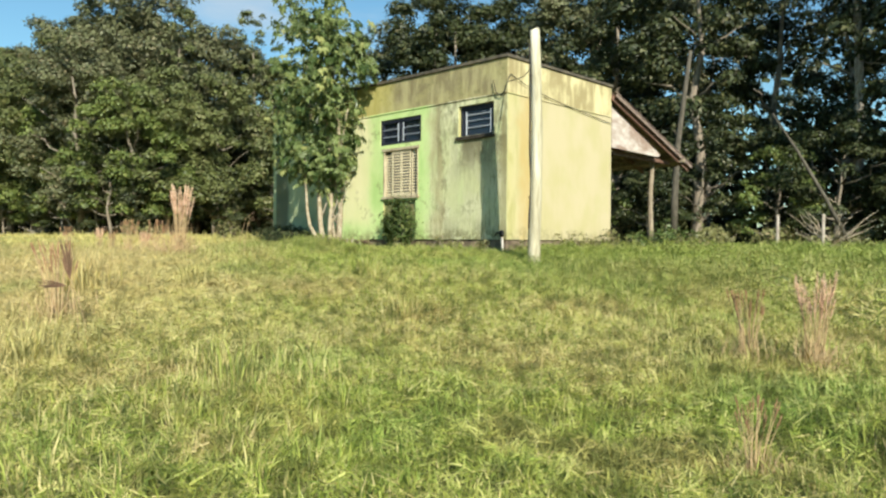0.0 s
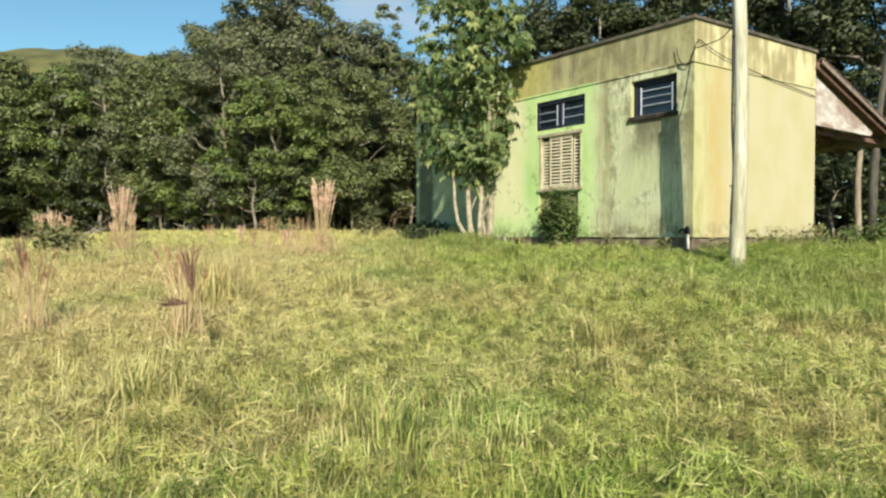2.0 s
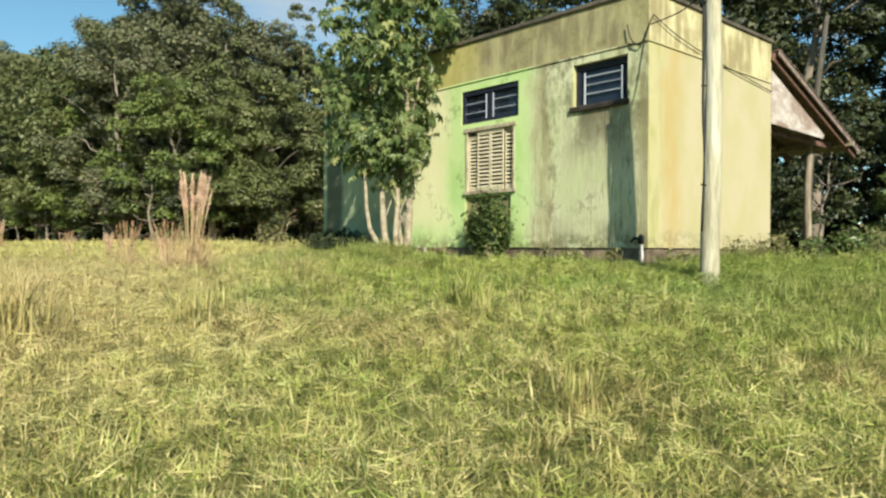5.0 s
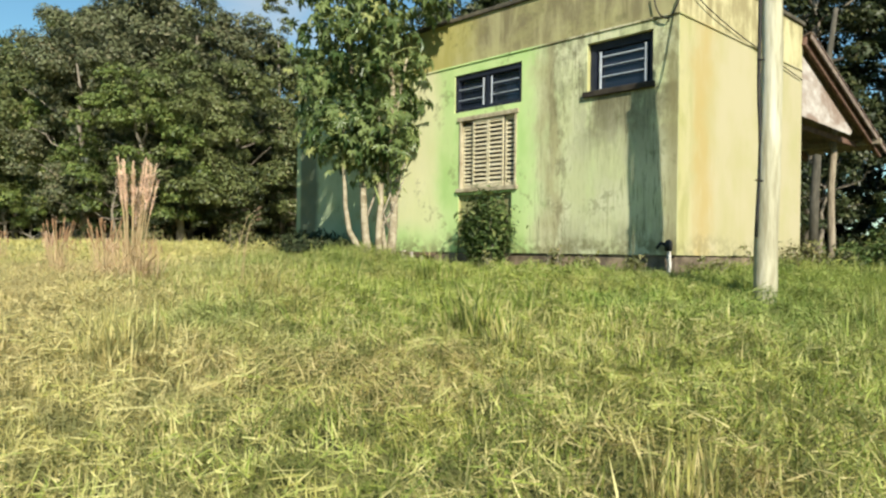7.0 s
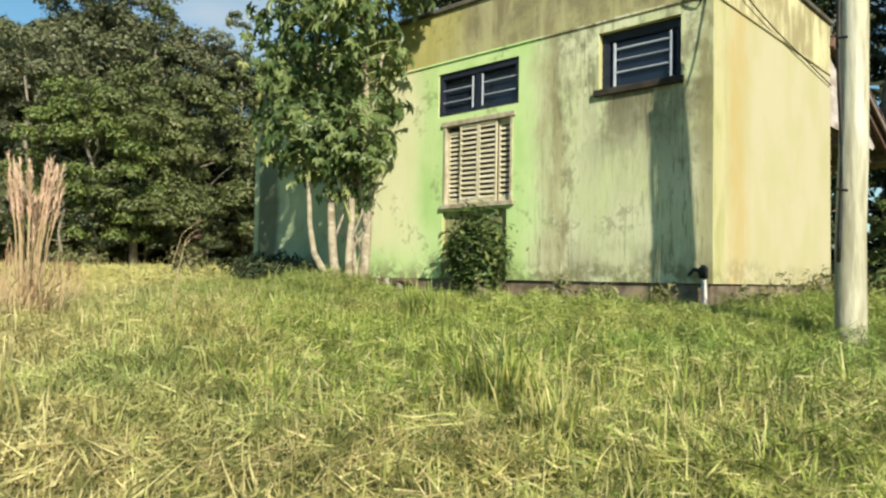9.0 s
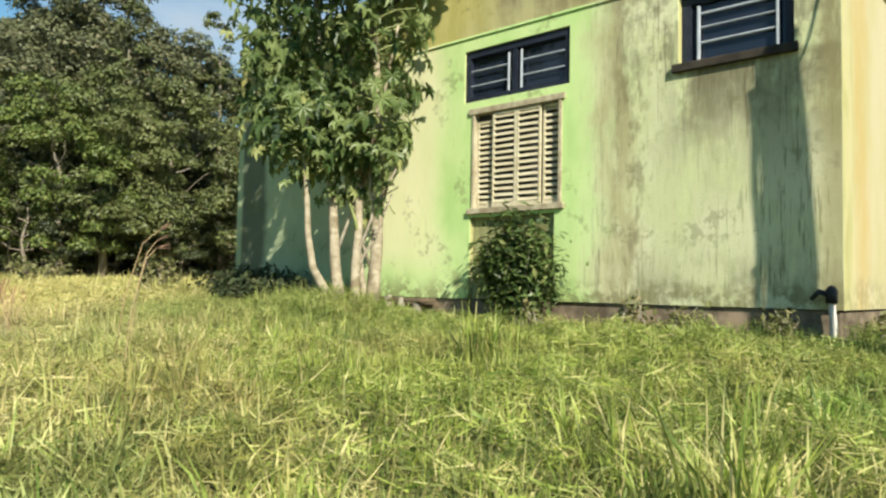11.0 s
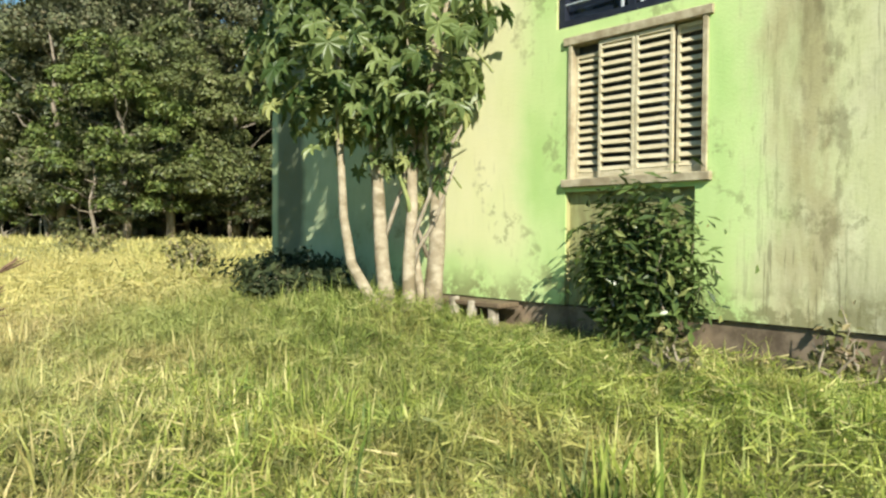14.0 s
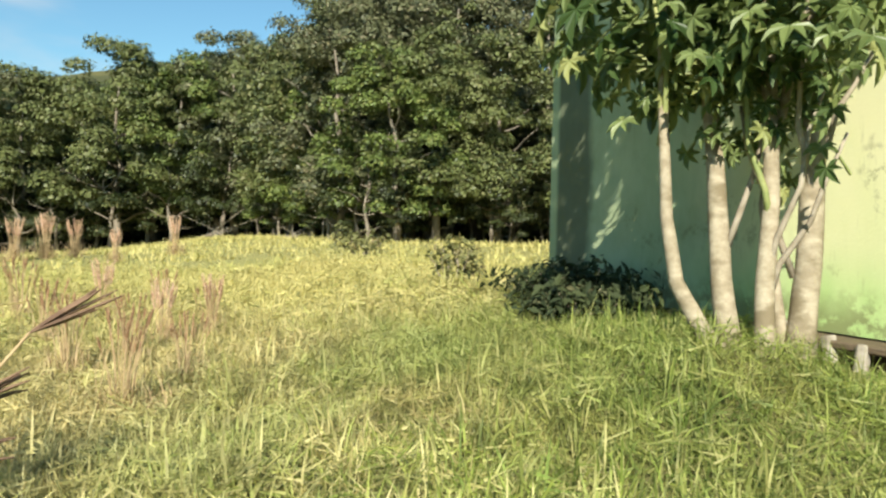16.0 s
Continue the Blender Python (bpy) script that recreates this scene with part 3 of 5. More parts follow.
wbox("pane", win2, M_GLASS, ((FX + 0.15, y0 + 0.10, z0 + 0.03), (FX + 0.156, y1 - 0.10, z1 - 0.11)), bevel=0)
for za, dz in ((z0 + 0.20, 0.02), (z0 + 0.36, 0.014), (z0 + 0.50, 0.022)):
    wbox("bar", win2, M_BAR, ((FX + 0.10, y0 + 0.16, za), (FX + 0.13, y1 - 0.16, za + dz)), label="pale steel louvre bar")
for ya in (y0 + 0.16, y1 - 0.19):
    wbox("bar", win2, M_BAR, ((FX + 0.085, ya, z0 + 0.03), (FX + 0.12, ya + 0.026, z1 - 0.14)), label="pale steel upright")
wbox("sill", win2, M_SILL, ((FX - 0.055, y0 - 0.04, z0 - 0.10), (FX, y1 + 0.05, z0 - 0.012)), bevel=0.01, label="mouldy sloping window ledge")

# louvred shutters
y0, y1, z0, z1 = OPEN[1]
hpart("shutter_frame", boxes(((FX - 0.03, y0 - 0.04, z1 - 0.075), (FX + 0.10, y1 + 0.05, z1)), ((FX - 0.02, y0, z0 + 0.05), (FX + 0.10, y0 + 0.045, z1 - 0.075)), ((FX - 0.02, y1 - 0.04, z0 + 0.05), (FX + 0.10, y1, z1 - 0.075)),
                             ((FX - 0.05, y0 - 0.04, z0 - 0.02), (FX + 0.10, y1 + 0.05, z0 + 0.05)), bevel=0.005), M_FRAMEW, label="weathered wooden shutter frame with sill")
slat_bm = bmesh.new()
box(slat_bm, (-0.005, -0.5, -0.026), (0.005, 0.5, 0.026), 0.0, Matrix.Rotation(radians(38), 4, "Y"))
slat_mesh = mesh_of("slat", slat_bm, M_SLAT)
LEAVES = [(15.63, 15.91, FX + 0.045, 3.20), (15.275, 15.635, FX + 0.0, 3.275), (14.92, 15.27, FX + 0.0, 3.275), (14.665, 14.915, FX + 0.045, 3.275)]
for a, b, fx, top in LEAVES:
    bot = z0 + 0.055
    leaf = hpart("shutter_leaf", boxes(((fx, a, bot), (fx + 0.03, a + 0.03, top)), ((fx, b - 0.03, bot), (fx + 0.03, b, top)), ((fx, a + 0.03, bot), (fx + 0.03, b - 0.03, bot + 0.05)),
                                       ((fx, a + 0.03, top - 0.035), (fx + 0.03, b - 0.03, top)), bevel=0.003), M_SLAT, label="pale louvred wooden shutter leaf")
    n = 15
    for i in range(n):
        s = new("slat", slat_mesh)
        s.parent = leaf
        s.matrix_parent_inverse = Matrix()
        zz = bot + 0.075 + (top - bot - 0.13) * i / (n - 1)
        s.matrix_basis = Matrix.Translation((fx + 0.016, (a + b) / 2, zz)) @ pose(0, 0, 0, random.uniform(-1.2, 1.2), 0, 0) @ Matrix.Diagonal((1, b - a - 0.055, 1, 1))
# added dark sheet, stands for the unlit room seen between the slats
hpart("unlit_backing", boxes(((FX + 0.12, y0, z0), (FX + 0.18, y1, z1))), M_DARK)

# lean-to porch on the side
def roof_z(x):
    return 4.95 - 0.352 * (x - 17.0)


def lean_to():
    x0, x1, ya, yb = 16.97, 21.45, 11.55, 17.2
    n = 110
    bm = bmesh.new()
    rows = []
    for xi in (x0, (x0 + x1) / 2, x1):
        top, bot = [], []
        for j in range(n + 1):
            y = ya + (yb - ya) * j / n
            z = roof_z(xi) + 0.018 * math.sin(j * math.pi * 0.5)
            top.append(bm.verts.new((xi, y, z)))
            bot.append(bm.verts.new((xi, y, z - 0.015)))
        rows.append((top, bot))
    for (t0, b0), (t1, b1) in zip(rows, rows[1:]):
        for j in range(n):
            bm.faces.new((t0[j], t1[j], t1[j + 1], t0[j + 1]))
            bm.faces.new((b0[j], b0[j + 1], b1[j + 1], b1[j]))
        bm.faces.new((t0[0], b0[0], b1[0], t1[0]))
        bm.faces.new((t0[n], t1[n], b1[n], b0[n]))
    for k, (t, b) in ((0, rows[0]), (1, rows[-1])):
        for j in range(n):
            bm.faces.new((t[j], t[j + 1], b[j + 1], b[j]) if k == 0 else (t[j], b[j], b[j + 1], t[j + 1]))
    hpart("lean_to_roof", bm, M_TILE, label="lichened corrugated lean-to roof sheets")
    tilt = math.atan(0.352)

    def slope_beam(y, name, mat, drop, deep, wide, end=x1, label=""):
        bm = bmesh.new()
        length = (end - x0) / math.cos(tilt)
        m = Matrix.Translation((x0, y, roof_z(x0) - drop)) @ Matrix.Rotation(tilt, 4, "Y")
        box(bm, (0, 0, -deep), (length, wide, 0), 0.006, m)
        hpart(name, bm, mat, label=label)

    slope_beam(11.56, "barge_board", M_TILE, 0.03, 0.10, 0.03, label="dark barge board")
    slope_beam(11.66, "rafter", M_RAFTER, 0.05, 0.17, 0.07, label="reddish-brown rafter")
    for y in (13.2, 14.8, 16.4):
        slope_beam(y, "rafter", M_RAFTER, 0.05, 0.14, 0.07)
    bm = bmesh.new()
    pts = [(17.0, 3.50), (19.62, 3.47), (19.72, 3.56), (17.0, 4.58)]
    vs = [[bm.verts.new((x, y, z)) for x, z in pts] for y in (11.74, 11.765)]
    bm.faces.new(vs[0])
    bm.faces.new(vs[1][::-1])
    for i in range(4):
        bm.faces.new((vs[0][i], vs[1][i], vs[1][(i + 1) % 4], vs[0][(i + 1) % 4]))
    bmesh.ops.recalc_face_normals(bm, faces=bm.faces)
    hpart("gable_board", bm, M_GABLE, label="peeling whitish gable board")
    hpart("tie_beam", boxes(((16.98, 11.95, 3.36), (20.74, 12.05, 3.47)), bevel=0.008), M_RAFTER)
    hpart("eave_beam", boxes(((20.75, 11.50, 3.40), (20.87, 17.1, 3.52)), bevel=0.008), M_POST, label="pale timber eave beam")
    for y in (12.23, 16.6):
        bm = bmesh.new()
        tube(bm, bend((20.13, y, gz(20.13, y) - 0.1), (20.13, y, roof_z(20.13) - 0.05), 6, 0.03, 3), [0.085, 0.08, 0.078, 0.075, 0.072, 0.07], 10, 0.05)
        hpart("porch_post", bm, M_POST, label="grey round timber post", smooth=True)


lean_to()

# ---- pole, cables, pipe ----
PX, PY = 11.28, 9.99
pole = empty("utility_pole", "weathered pale wooden utility pole in the grass", "pole", (PX, PY, gz(PX, PY)))
bm = bmesh.new()
zs = np.linspace(-0.15, 5.06 - gz(PX, PY), 14)
tube(bm, [(0.03 * math.sin(z * 0.9), 0.02 * math.sin(z * 1.3 + 1), z) for z in zs] + [(0.05, 0.0, zs[-1] + 0.06)], [0.128 - 0.030 * i / 13 for i in range(14)] + [0.045], 14, 0.03)
part("shaft", bm, M_POLE, pole, smooth=True)
bm = bmesh.new()
pz = np.linspace(0.7, 4.35, 16)
tube(bm, [(-0.098 + 0.03 * math.sin(z * 0.9) + 0.010 * math.sin(z * 5), 0.072 + 0.012 * math.sin(z * 3), z) for z in pz], [0.020] * 16, 6)
part("ground_wire", bm, M_WIRE, pole, "dark cable down the pole", smooth=True)
for z in (1.3, 2.6, 3.7):
    part("staple", tube(bmesh.new(), [(-0.14, 0.0, z), (-0.10, 0.09, z + 0.02)], [0.012, 0.012], 5), M_WIRE, pole)


def cable(pts, r=0.009, label="thin black cable hanging on the house"):
    pts = [Vector(p) for p in pts]
    smooth = []
    for i in range(len(pts) - 1):
        p0, p1, p2, p3 = pts[max(i - 1, 0)], pts[i], pts[i + 1], pts[min(i + 2, len(pts) - 1)]
        for k in range(6):
            t = k / 6
            smooth.append(0.5 * ((2 * p1) + (p2 - p0) * t + (2 * p0 - 5 * p1 + 4 * p2 - p3) * t * t + (3 * p1 - p0 - 3 * p2 + p3) * t ** 3))
    smooth.append(pts[-1])
    bm = tube(bmesh.new(), smooth, [r] * len(smooth), 6)
    o = new("cable", mesh_of("cable", bm, M_WIRE, True))
    tagged(o, label, "cable", "cables on the house")


cable([(12.47, 12.10, 4.62), (12.46, 12.02, 4.36), (12.47, 11.88, 4.24), (12.44, 11.74, 4.34), (12.50, 11.68, 4.60), (12.60, 11.69, 4.72)], 0.010)
cable([(12.60, 11.695, 4.72), (13.3, 11.68, 4.52), (14.4, 11.69, 4.36), (15.8, 11.69, 4.22), (16.9, 11.70, 4.12)])
cable([(PX + 0.03, PY + 0.10, 4.45), (11.8, 10.7, 4.38), (12.46, 11.69, 4.52)], 0.010, "slack black cable from the pole to the house")

pipe = empty("standpipe", "short white water pipe with a black cap", "pipe", (12.455, 11.80, gz(12.455, 11.80)))
h = 1.05 - pipe.location.z
part("riser", tube(bmesh.new(), [(0, 0, -0.05), (0.01, 0, h * 0.5), (0, 0.01, h)], [0.03, 0.03, 0.03], 10), M_PIPE, pipe, "white plastic riser", smooth=True)
bm = tube(bmesh.new(), [(0, 0.01, h - 0.03), (0, 0.01, h + 0.08), (-0.02, 0.0, h + 0.11)], [0.05, 0.055, 0.03], 10)
tube(bm, [(0, 0, h + 0.04), (-0.05, 0.10, h + 0.07), (-0.06, 0.16, h + 0.0)], [0.028, 0.025, 0.02], 8)
part("cap", bm, M_BLACK, pipe, "black rubber cap and hose end", smooth=True)

# board and rubble at the foot of the wall
bm = box(bmesh.new(), (12.20, 16.50, 0.90), (12.50, 17.72, 0.95), 0.01, Matrix())
tagged(new("ledge_board", mesh_of("ledge_board", bm, M_BOARD)), "rotten dark board lying on rubble beside the wall", "board")


def rubble(x, y, sx, sy, sz, rz, seed):
    bm = box(bmesh.new(), (-sx, -sy * 0.45, -sz), (sx, sy * 0.45, sz), 0.012)
    bmesh.ops.subdivide_edges(bm, edges=bm.edges[:], cuts=1, use_grid_fill=True)
    for v in bm.verts:
        v.co += noise.noise_vector(v.co * 14 + Vector((seed * 3.1, 0, 0))) * 0.012
    o = new("rubble_stone", mesh_of("rubble_stone", bm, M_STONE))
    o.matrix_world = pose(x, y, gz(x, y) + sz * 0.75, -24 + 9 * seed, 6, rz)
    tagged(o, "pale chunk of rubble propping the board", "stone", "rubble by the wall")


for i, (x, y, s) in enumerate(((12.25, 17.45, 1.0), (12.22, 17.1, 0.8), (12.26, 16.62, 0.9), (12.2, 16.85, 0.8))):
    rubble(x, y, 0.05 * s, 0.10 * s, 0.12 * s, 12 * i - 15, i)


# ---- plants ----
def leaf_cards(centres, outward, size, r, long=1.6, flat=0.5):
    """Pointed leaf cards as two triangles each: arrays of corners and faces."""
    n = len(centres)
    nor = outward + r.normal(0, flat, (n, 3))
    nor /= np.linalg.norm(nor, axis=1, keepdims=True) + 1e-9
    t = np.cross(nor, r.normal(0, 1, (n, 3)))
    t /= np.linalg.norm(t, axis=1, keepdims=True) + 1e-9
    b = np.cross(nor, t)
    s = size * r.uniform(0.6, 1.35, (n, 1))
    a, c = centres - t * s * long * 0.5, centres + t * s * long * 0.5
    d = centres + b * s * 0.42 + nor * s * 0.18
    e = centres - b * s * 0.42 + nor * s * 0.18
    V = np.stack([a, d, c, e], 1).reshape(-1, 3)
    i = np.arange(n)[:, None] * 4
    return V, np.concatenate([i + [[0, 1, 2]], i + [[0, 2, 3]]])


def leaf_tips(centres, outward, size, r, long=1.6, flat=0.5):
    """Small pointed leaves of one triangle each, for crowns far off."""
    n = len(centres)
    nor = outward + r.normal(0, flat, (n, 3))
    nor /= np.linalg.norm(nor, axis=1, keepdims=True) + 1e-9
    t = np.cross(nor, r.normal(0, 1, (n, 3)))
    t /= np.linalg.norm(t, axis=1, keepdims=True) + 1e-9
    b = np.cross(nor, t)
    s = size * r.uniform(0.6, 1.35, (n, 1))
    V = np.stack([centres - t * s * long * 0.45 - b * s * 0.5, centres - t * s * long * 0.3 + b * s * 0.5, centres + t * s * long * 0.6], 1).reshape(-1, 3)
    return V, np.arange(n)[:, None] * 3 + [[0, 1, 2]]


def crown_mesh(name, blobs, per, size, mat, seed, long=1.5):
    """Leaves over the shells of many small clumps; blobs: rows of x, y, z, radius."""
    r = np.random.default_rng(seed)
    C, N = [], []
    for x, y, z, rad in blobs:
        n = int(2.5 * per * rad * rad)
        d = r.normal(0, 1, (n, 3))
        d /= np.linalg.norm(d, axis=1, keepdims=True)
        d[:, 2] = np.where(d[:, 2] < -0.3, -d[:, 2], d[:, 2])
        q = rad * r.uniform(0.62, 1.08, (n, 1)) * (1 + 0.25 * np.sin(d[:, :1] * 5 + x) * np.cos(d[:, 1:2] * 4 + y))
        C.append(np.array([x, y, z]) + d * q * np.array([1, 1, 0.72]))
        N.append(d + np.array([0, 0, 0.35]))
    V, F = leaf_tips(np.concatenate(C), np.concatenate(N), size * 0.70, r, long, 0.42)
    return raw_mesh(name, V, F, mat)


def make_tree(label, height, spread, clear, mat, bark, seed, clumps=46, per=75, size=0.34, trunk=0.22, lean=0.6, bare=0, slim=1.0):
    """A tree at the origin: trunk with limbs, crown of leafy clumps."""
    r = random.Random(seed)
    tree = empty("tree", label, "tree", (0, 0, 0), "woodland trees")
    top = (r.uniform(-lean, lean), r.uniform(-lean, lean), height * 0.82)
    path = bend((0, 0, -0.3), top, 7, 0.35, seed)
    bm = bmesh.new()
    tube(bm, path, [trunk * (1.15 - 0.95 * i / 6) for i in range(7)], 8, 0.06)
    blobs = []
    nl = 9 + bare
    for i in range(nl):
        f = 0.28 + 0.62 * i / nl
        base = path[min(int(f * 6), 6)]
        a = i * 2.4 + r.uniform(-0.5, 0.5)
        reach = 0.72 * spread * (0.55 + 0.5 * math.sin(math.pi * min(1, (f - 0.1)))) * r.uniform(0.7, 1.1)
        tip = (base.x + math.cos(a) * reach, base.y + math.sin(a) * reach, max(clear, base.z + reach * r.uniform(0.25, 0.7)))
        tube(bm, bend(base, tip, 5, 0.3, seed + i), [trunk * k * (1 - 0.5 * f) for k in (0.5, 0.38, 0.28, 0.18, 0.07)], 6)
    part("trunk", bm, bark, tree, smooth=True)
    for i in range(clumps):
        f = r.random() ** 0.8
        z = clear + (height - clear) * f
        prof = math.sin(math.pi * (0.16 + 0.80 * f)) ** 0.6 * slim
        a = r.uniform(0, 2 * math.pi)
        q = spread * prof * math.sqrt(r.uniform(0.12, 1.0))
        blobs.append((math.cos(a) * q + top[0] * f, math.sin(a) * q + top[1] * f, z + r.uniform(-0.5, 0.5), r.uniform(0.5, 1.05) * spread / 4.2))
    part("crown", crown_mesh("crown", blobs, per, size, mat, seed), mat, tree)
    return tree


KINDS = {
    "round": make_tree("broad olive-green woodland tree with dense crown", 11.5, 4.4, 0.9, M_TREE[0], M_BARK, 11, 76, 165, 0.195),
    "green": make_tree("bright green leafy woodland tree", 10.5, 4.2, 0.7, M_TREE[1], M_BARK, 23, 76, 165, 0.195),
    "dull": make_tree("dull grey-green tree with grey limbs", 12.5, 4.3, 1.4, M_TREE[2], M_BARK, 37, 72, 150, 0.19, bare=5),
    "tall": make_tree("tall thin-crowned tree with pale trunk", 17.5, 4.0, 6.0, M_TREE[2], M_BARKW, 41, 58, 122, 0.20, trunk=0.27, bare=4),
    "dark": make_tree("tall dark tree with shade toned into its leaves", 18.5, 4.6, 2.2, M_TREE[3], M_BARK, 53, 84, 120, 0.23, trunk=0.28),
    "spire": make_tree("slim dark-green conifer-like tree", 18.0, 2.4, 4.0, M_TREE[0], M_BARK, 67, 52, 150, 0.22, slim=0.9),
    "under": make_tree("low dark shrubby tree at the wood's edge", 5.2, 2.6, 0.4, M_TREE[1], M_BARK, 71, 34, 190, 0.175, trunk=0.1),
    "shade": make_tree("low undergrowth tree with shade toned into its leaves", 6.0, 2.9, 0.5, M_TREE[3], M_BARK, 83, 34, 175, 0.19, trunk=0.12),
}
used = set()


def plant(kind, x, y, size=1.0, turn=0.0):
    m = Matrix.Translation((x, y, gz(x, y))) @ Matrix.Rotation(turn, 4, "Z")
    src = KINDS[kind]
    if kind not in used:
        used.add(kind)
        src.scale = (size, size, size)
        src.matrix_basis = m @ Matrix.Diagonal((size, size, size, 1))
        return
    keep = tuple(src.scale)
    src.scale = (size, size, size)
    copy_thing(src, m)
    src.scale = keep


# wood's edge: stretches given by two ends, depth of rows and the kinds that grow there
def wood(a, b, rows, step, kinds, low, high, seed):
    r = random.Random(seed)
    a, b = Vector(a), Vector(b)
    along = (b - a).normalized()
    out = Vector((-along.y, along.x))
    n = max(1, int((b - a).length / step))
    for k, depth in enumerate(rows):
        for i in range(n):
            p = a + along * ((i + 0.5 + 0.5 * (k % 2) + r.uniform(-0.3, 0.3)) * step) + out * (depth + r.uniform(-1.2, 1.2))
            plant(r.choice(kinds[min(k, len(kinds) - 1)]), p.x, p.y, r.uniform(low, high) * (1 + 0.06 * k), r.uniform(0, 6.28))


EDGE = ["round", "green", "round", "dull", "green"]
wood((-46, 86), (20, 84), (0, 7), 6.0, [EDGE, ["round", "dull", "green"]], 1.32, 1.52, 1)
wood((19, 82), (22.5, 56), (0, 6), 4.6, [["round", "green", "dull"], ["tall", "dull"]], 1.2, 1.45, 14)
wood((18, 50.5), (34, 53), (0,), 4.4, [["green", "round", "green"]], 0.95, 1.1, 2)
wood((18, 56), (36, 59), (0, 5), 3.6, [["tall", "dull", "dull", "spire"], ["dull", "tall", "round"]], 1.0, 1.18, 13)
wood((19, 64), (40, 62), (0,), 3.4, [["dull", "round", "dull"]], 1.35, 1.5, 17)
wood((45, 36), (46, 22), (0,), 4.2, [["dark", "dark", "round"]], 1.15, 1.3, 18)
wood((34, 52), (40, 32), (0, 6), 4.6, [["dull", "round", "dark"], ["tall", "dark"], ["dark", "tall"]], 0.95, 1.15, 3)
wood((33, 33), (38, 10), (0, 5), 4.4, [["dark", "shade", "dark"], ["dark", "tall"], ["dark"]], 0.85, 1.08, 4)
wood((38, 11), (33, -14), (0, 5), 4.6, [["shade", "dark", "dark"], ["tall", "dark"], ["tall", "dull"]], 0.8, 1.05, 5)
wood((18, 51.5), (34, 52), (0, 4), 2.4, [["under", "shade", "shade"], ["shade"]], 0.65, 1.0, 6)
wood((-46, 83), (19, 80.5), (0, 5), 4.2, [["under", "shade", "shade"], ["shade"]], 1.1, 1.6, 15)
wood((17.5, 80), (20.5, 54), (0, 4), 3.0, [["under", "shade", "shade"], ["shade"]], 0.8, 1.2, 16)
wood((34, 50), (36, 30), (0, 5), 3.0, [["shade", "under"], ["shade"]], 0.7, 1.05, 10)
wood((33, 32), (35, 8), (0, 4), 2.8, [["shade", "shade", "under"], ["shade"]], 0.6, 1.05, 7)
wood((35, 9), (31, -12), (0, 4), 2.8, [["shade", "under", "shade"], ["shade"]], 0.6, 1.05, 12)
# trees that close the place behind the start of the walk
wood((-40, -40), (-42, 45), (0,), 9.0, [["shade", "under"]], 1.5, 2.1, 8)
wood((40, -20), (-40, -42), (0,), 9.0, [["shade", "under"]], 1.5, 2.1, 9)


# dense wood behind the edge, too far in to tell its trees apart
def far_woods():
    r = np.random.default_rng(31)
    line = np.array([(-60, 102), (14, 99), (38, 72), (50, 44), (50, 24), (51, 6), (46, -24)], float)
    seg = np.linalg.norm(np.diff(line, axis=0), axis=1)
    s = r.uniform(0, seg.sum(), 46000)
    k = np.searchsorted(np.cumsum(seg), s)
    f = (s - np.concatenate([[0], np.cumsum(seg)])[k]) / seg[k]
    P = line[k] * (1 - f[:, None]) + line[k + 1] * f[:, None] + r.normal(0, 1.6, (len(s), 2))
    z = ground_z(P[:, 0], P[:, 1]) + r.uniform(0, 1, len(s)) ** 1.7 * (6.5 + 2.0 * np.sin(s * 0.35) + 1.2 * np.sin(s * 1.1)) * (1 + 0.7 * (P[:, 1] > 74) + 0.6 * (P[:, 0] > 42))
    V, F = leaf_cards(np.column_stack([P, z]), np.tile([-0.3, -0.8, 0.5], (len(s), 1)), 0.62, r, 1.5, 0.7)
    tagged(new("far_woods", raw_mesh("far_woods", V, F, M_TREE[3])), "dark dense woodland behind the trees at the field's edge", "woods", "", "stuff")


far_woods()


# ---- slim leaning trunk beyond the porch, dead wood ----
def single_trunk(name, label, pts, radii, mat, category):
    z = gz(pts[0][0], pts[0][1])
    o = empty(name, label, category, (pts[0][0], pts[0][1], z))
    bm = tube(bmesh.new(), [(x - pts[0][0], y - pts[0][1], h - 0.1) for x, y, h in pts], radii, 9, 0.05)
    part("trunk", bm, mat, o, smooth=True)
    return o


single_trunk("slim_tree", "tall white-barked tree trunk among the dark trees", [(38.0, 11.3, 0), (38.0, 11.2, 4.0), (38.1, 11.2, 8.0), (37.9, 11.3, 12.0), (37.8, 11.5, 17.0)], [0.24, 0.22, 0.20, 0.18, 0.12], M_BARKW, "tree")
# dark bark colour stands in for the shade of the trees around this trunk
single_trunk("slim_tree", "slim dark leaning tree trunk behind the porch", [(27.5, 15.2, 0), (27.52, 15.18, 2.2), (27.6, 15.1, 4.4), (27.8, 14.9, 6.6), (27.95, 14.75, 8.2)], [0.15, 0.14, 0.12, 0.10, 0.07], M_BARKD, "tree")


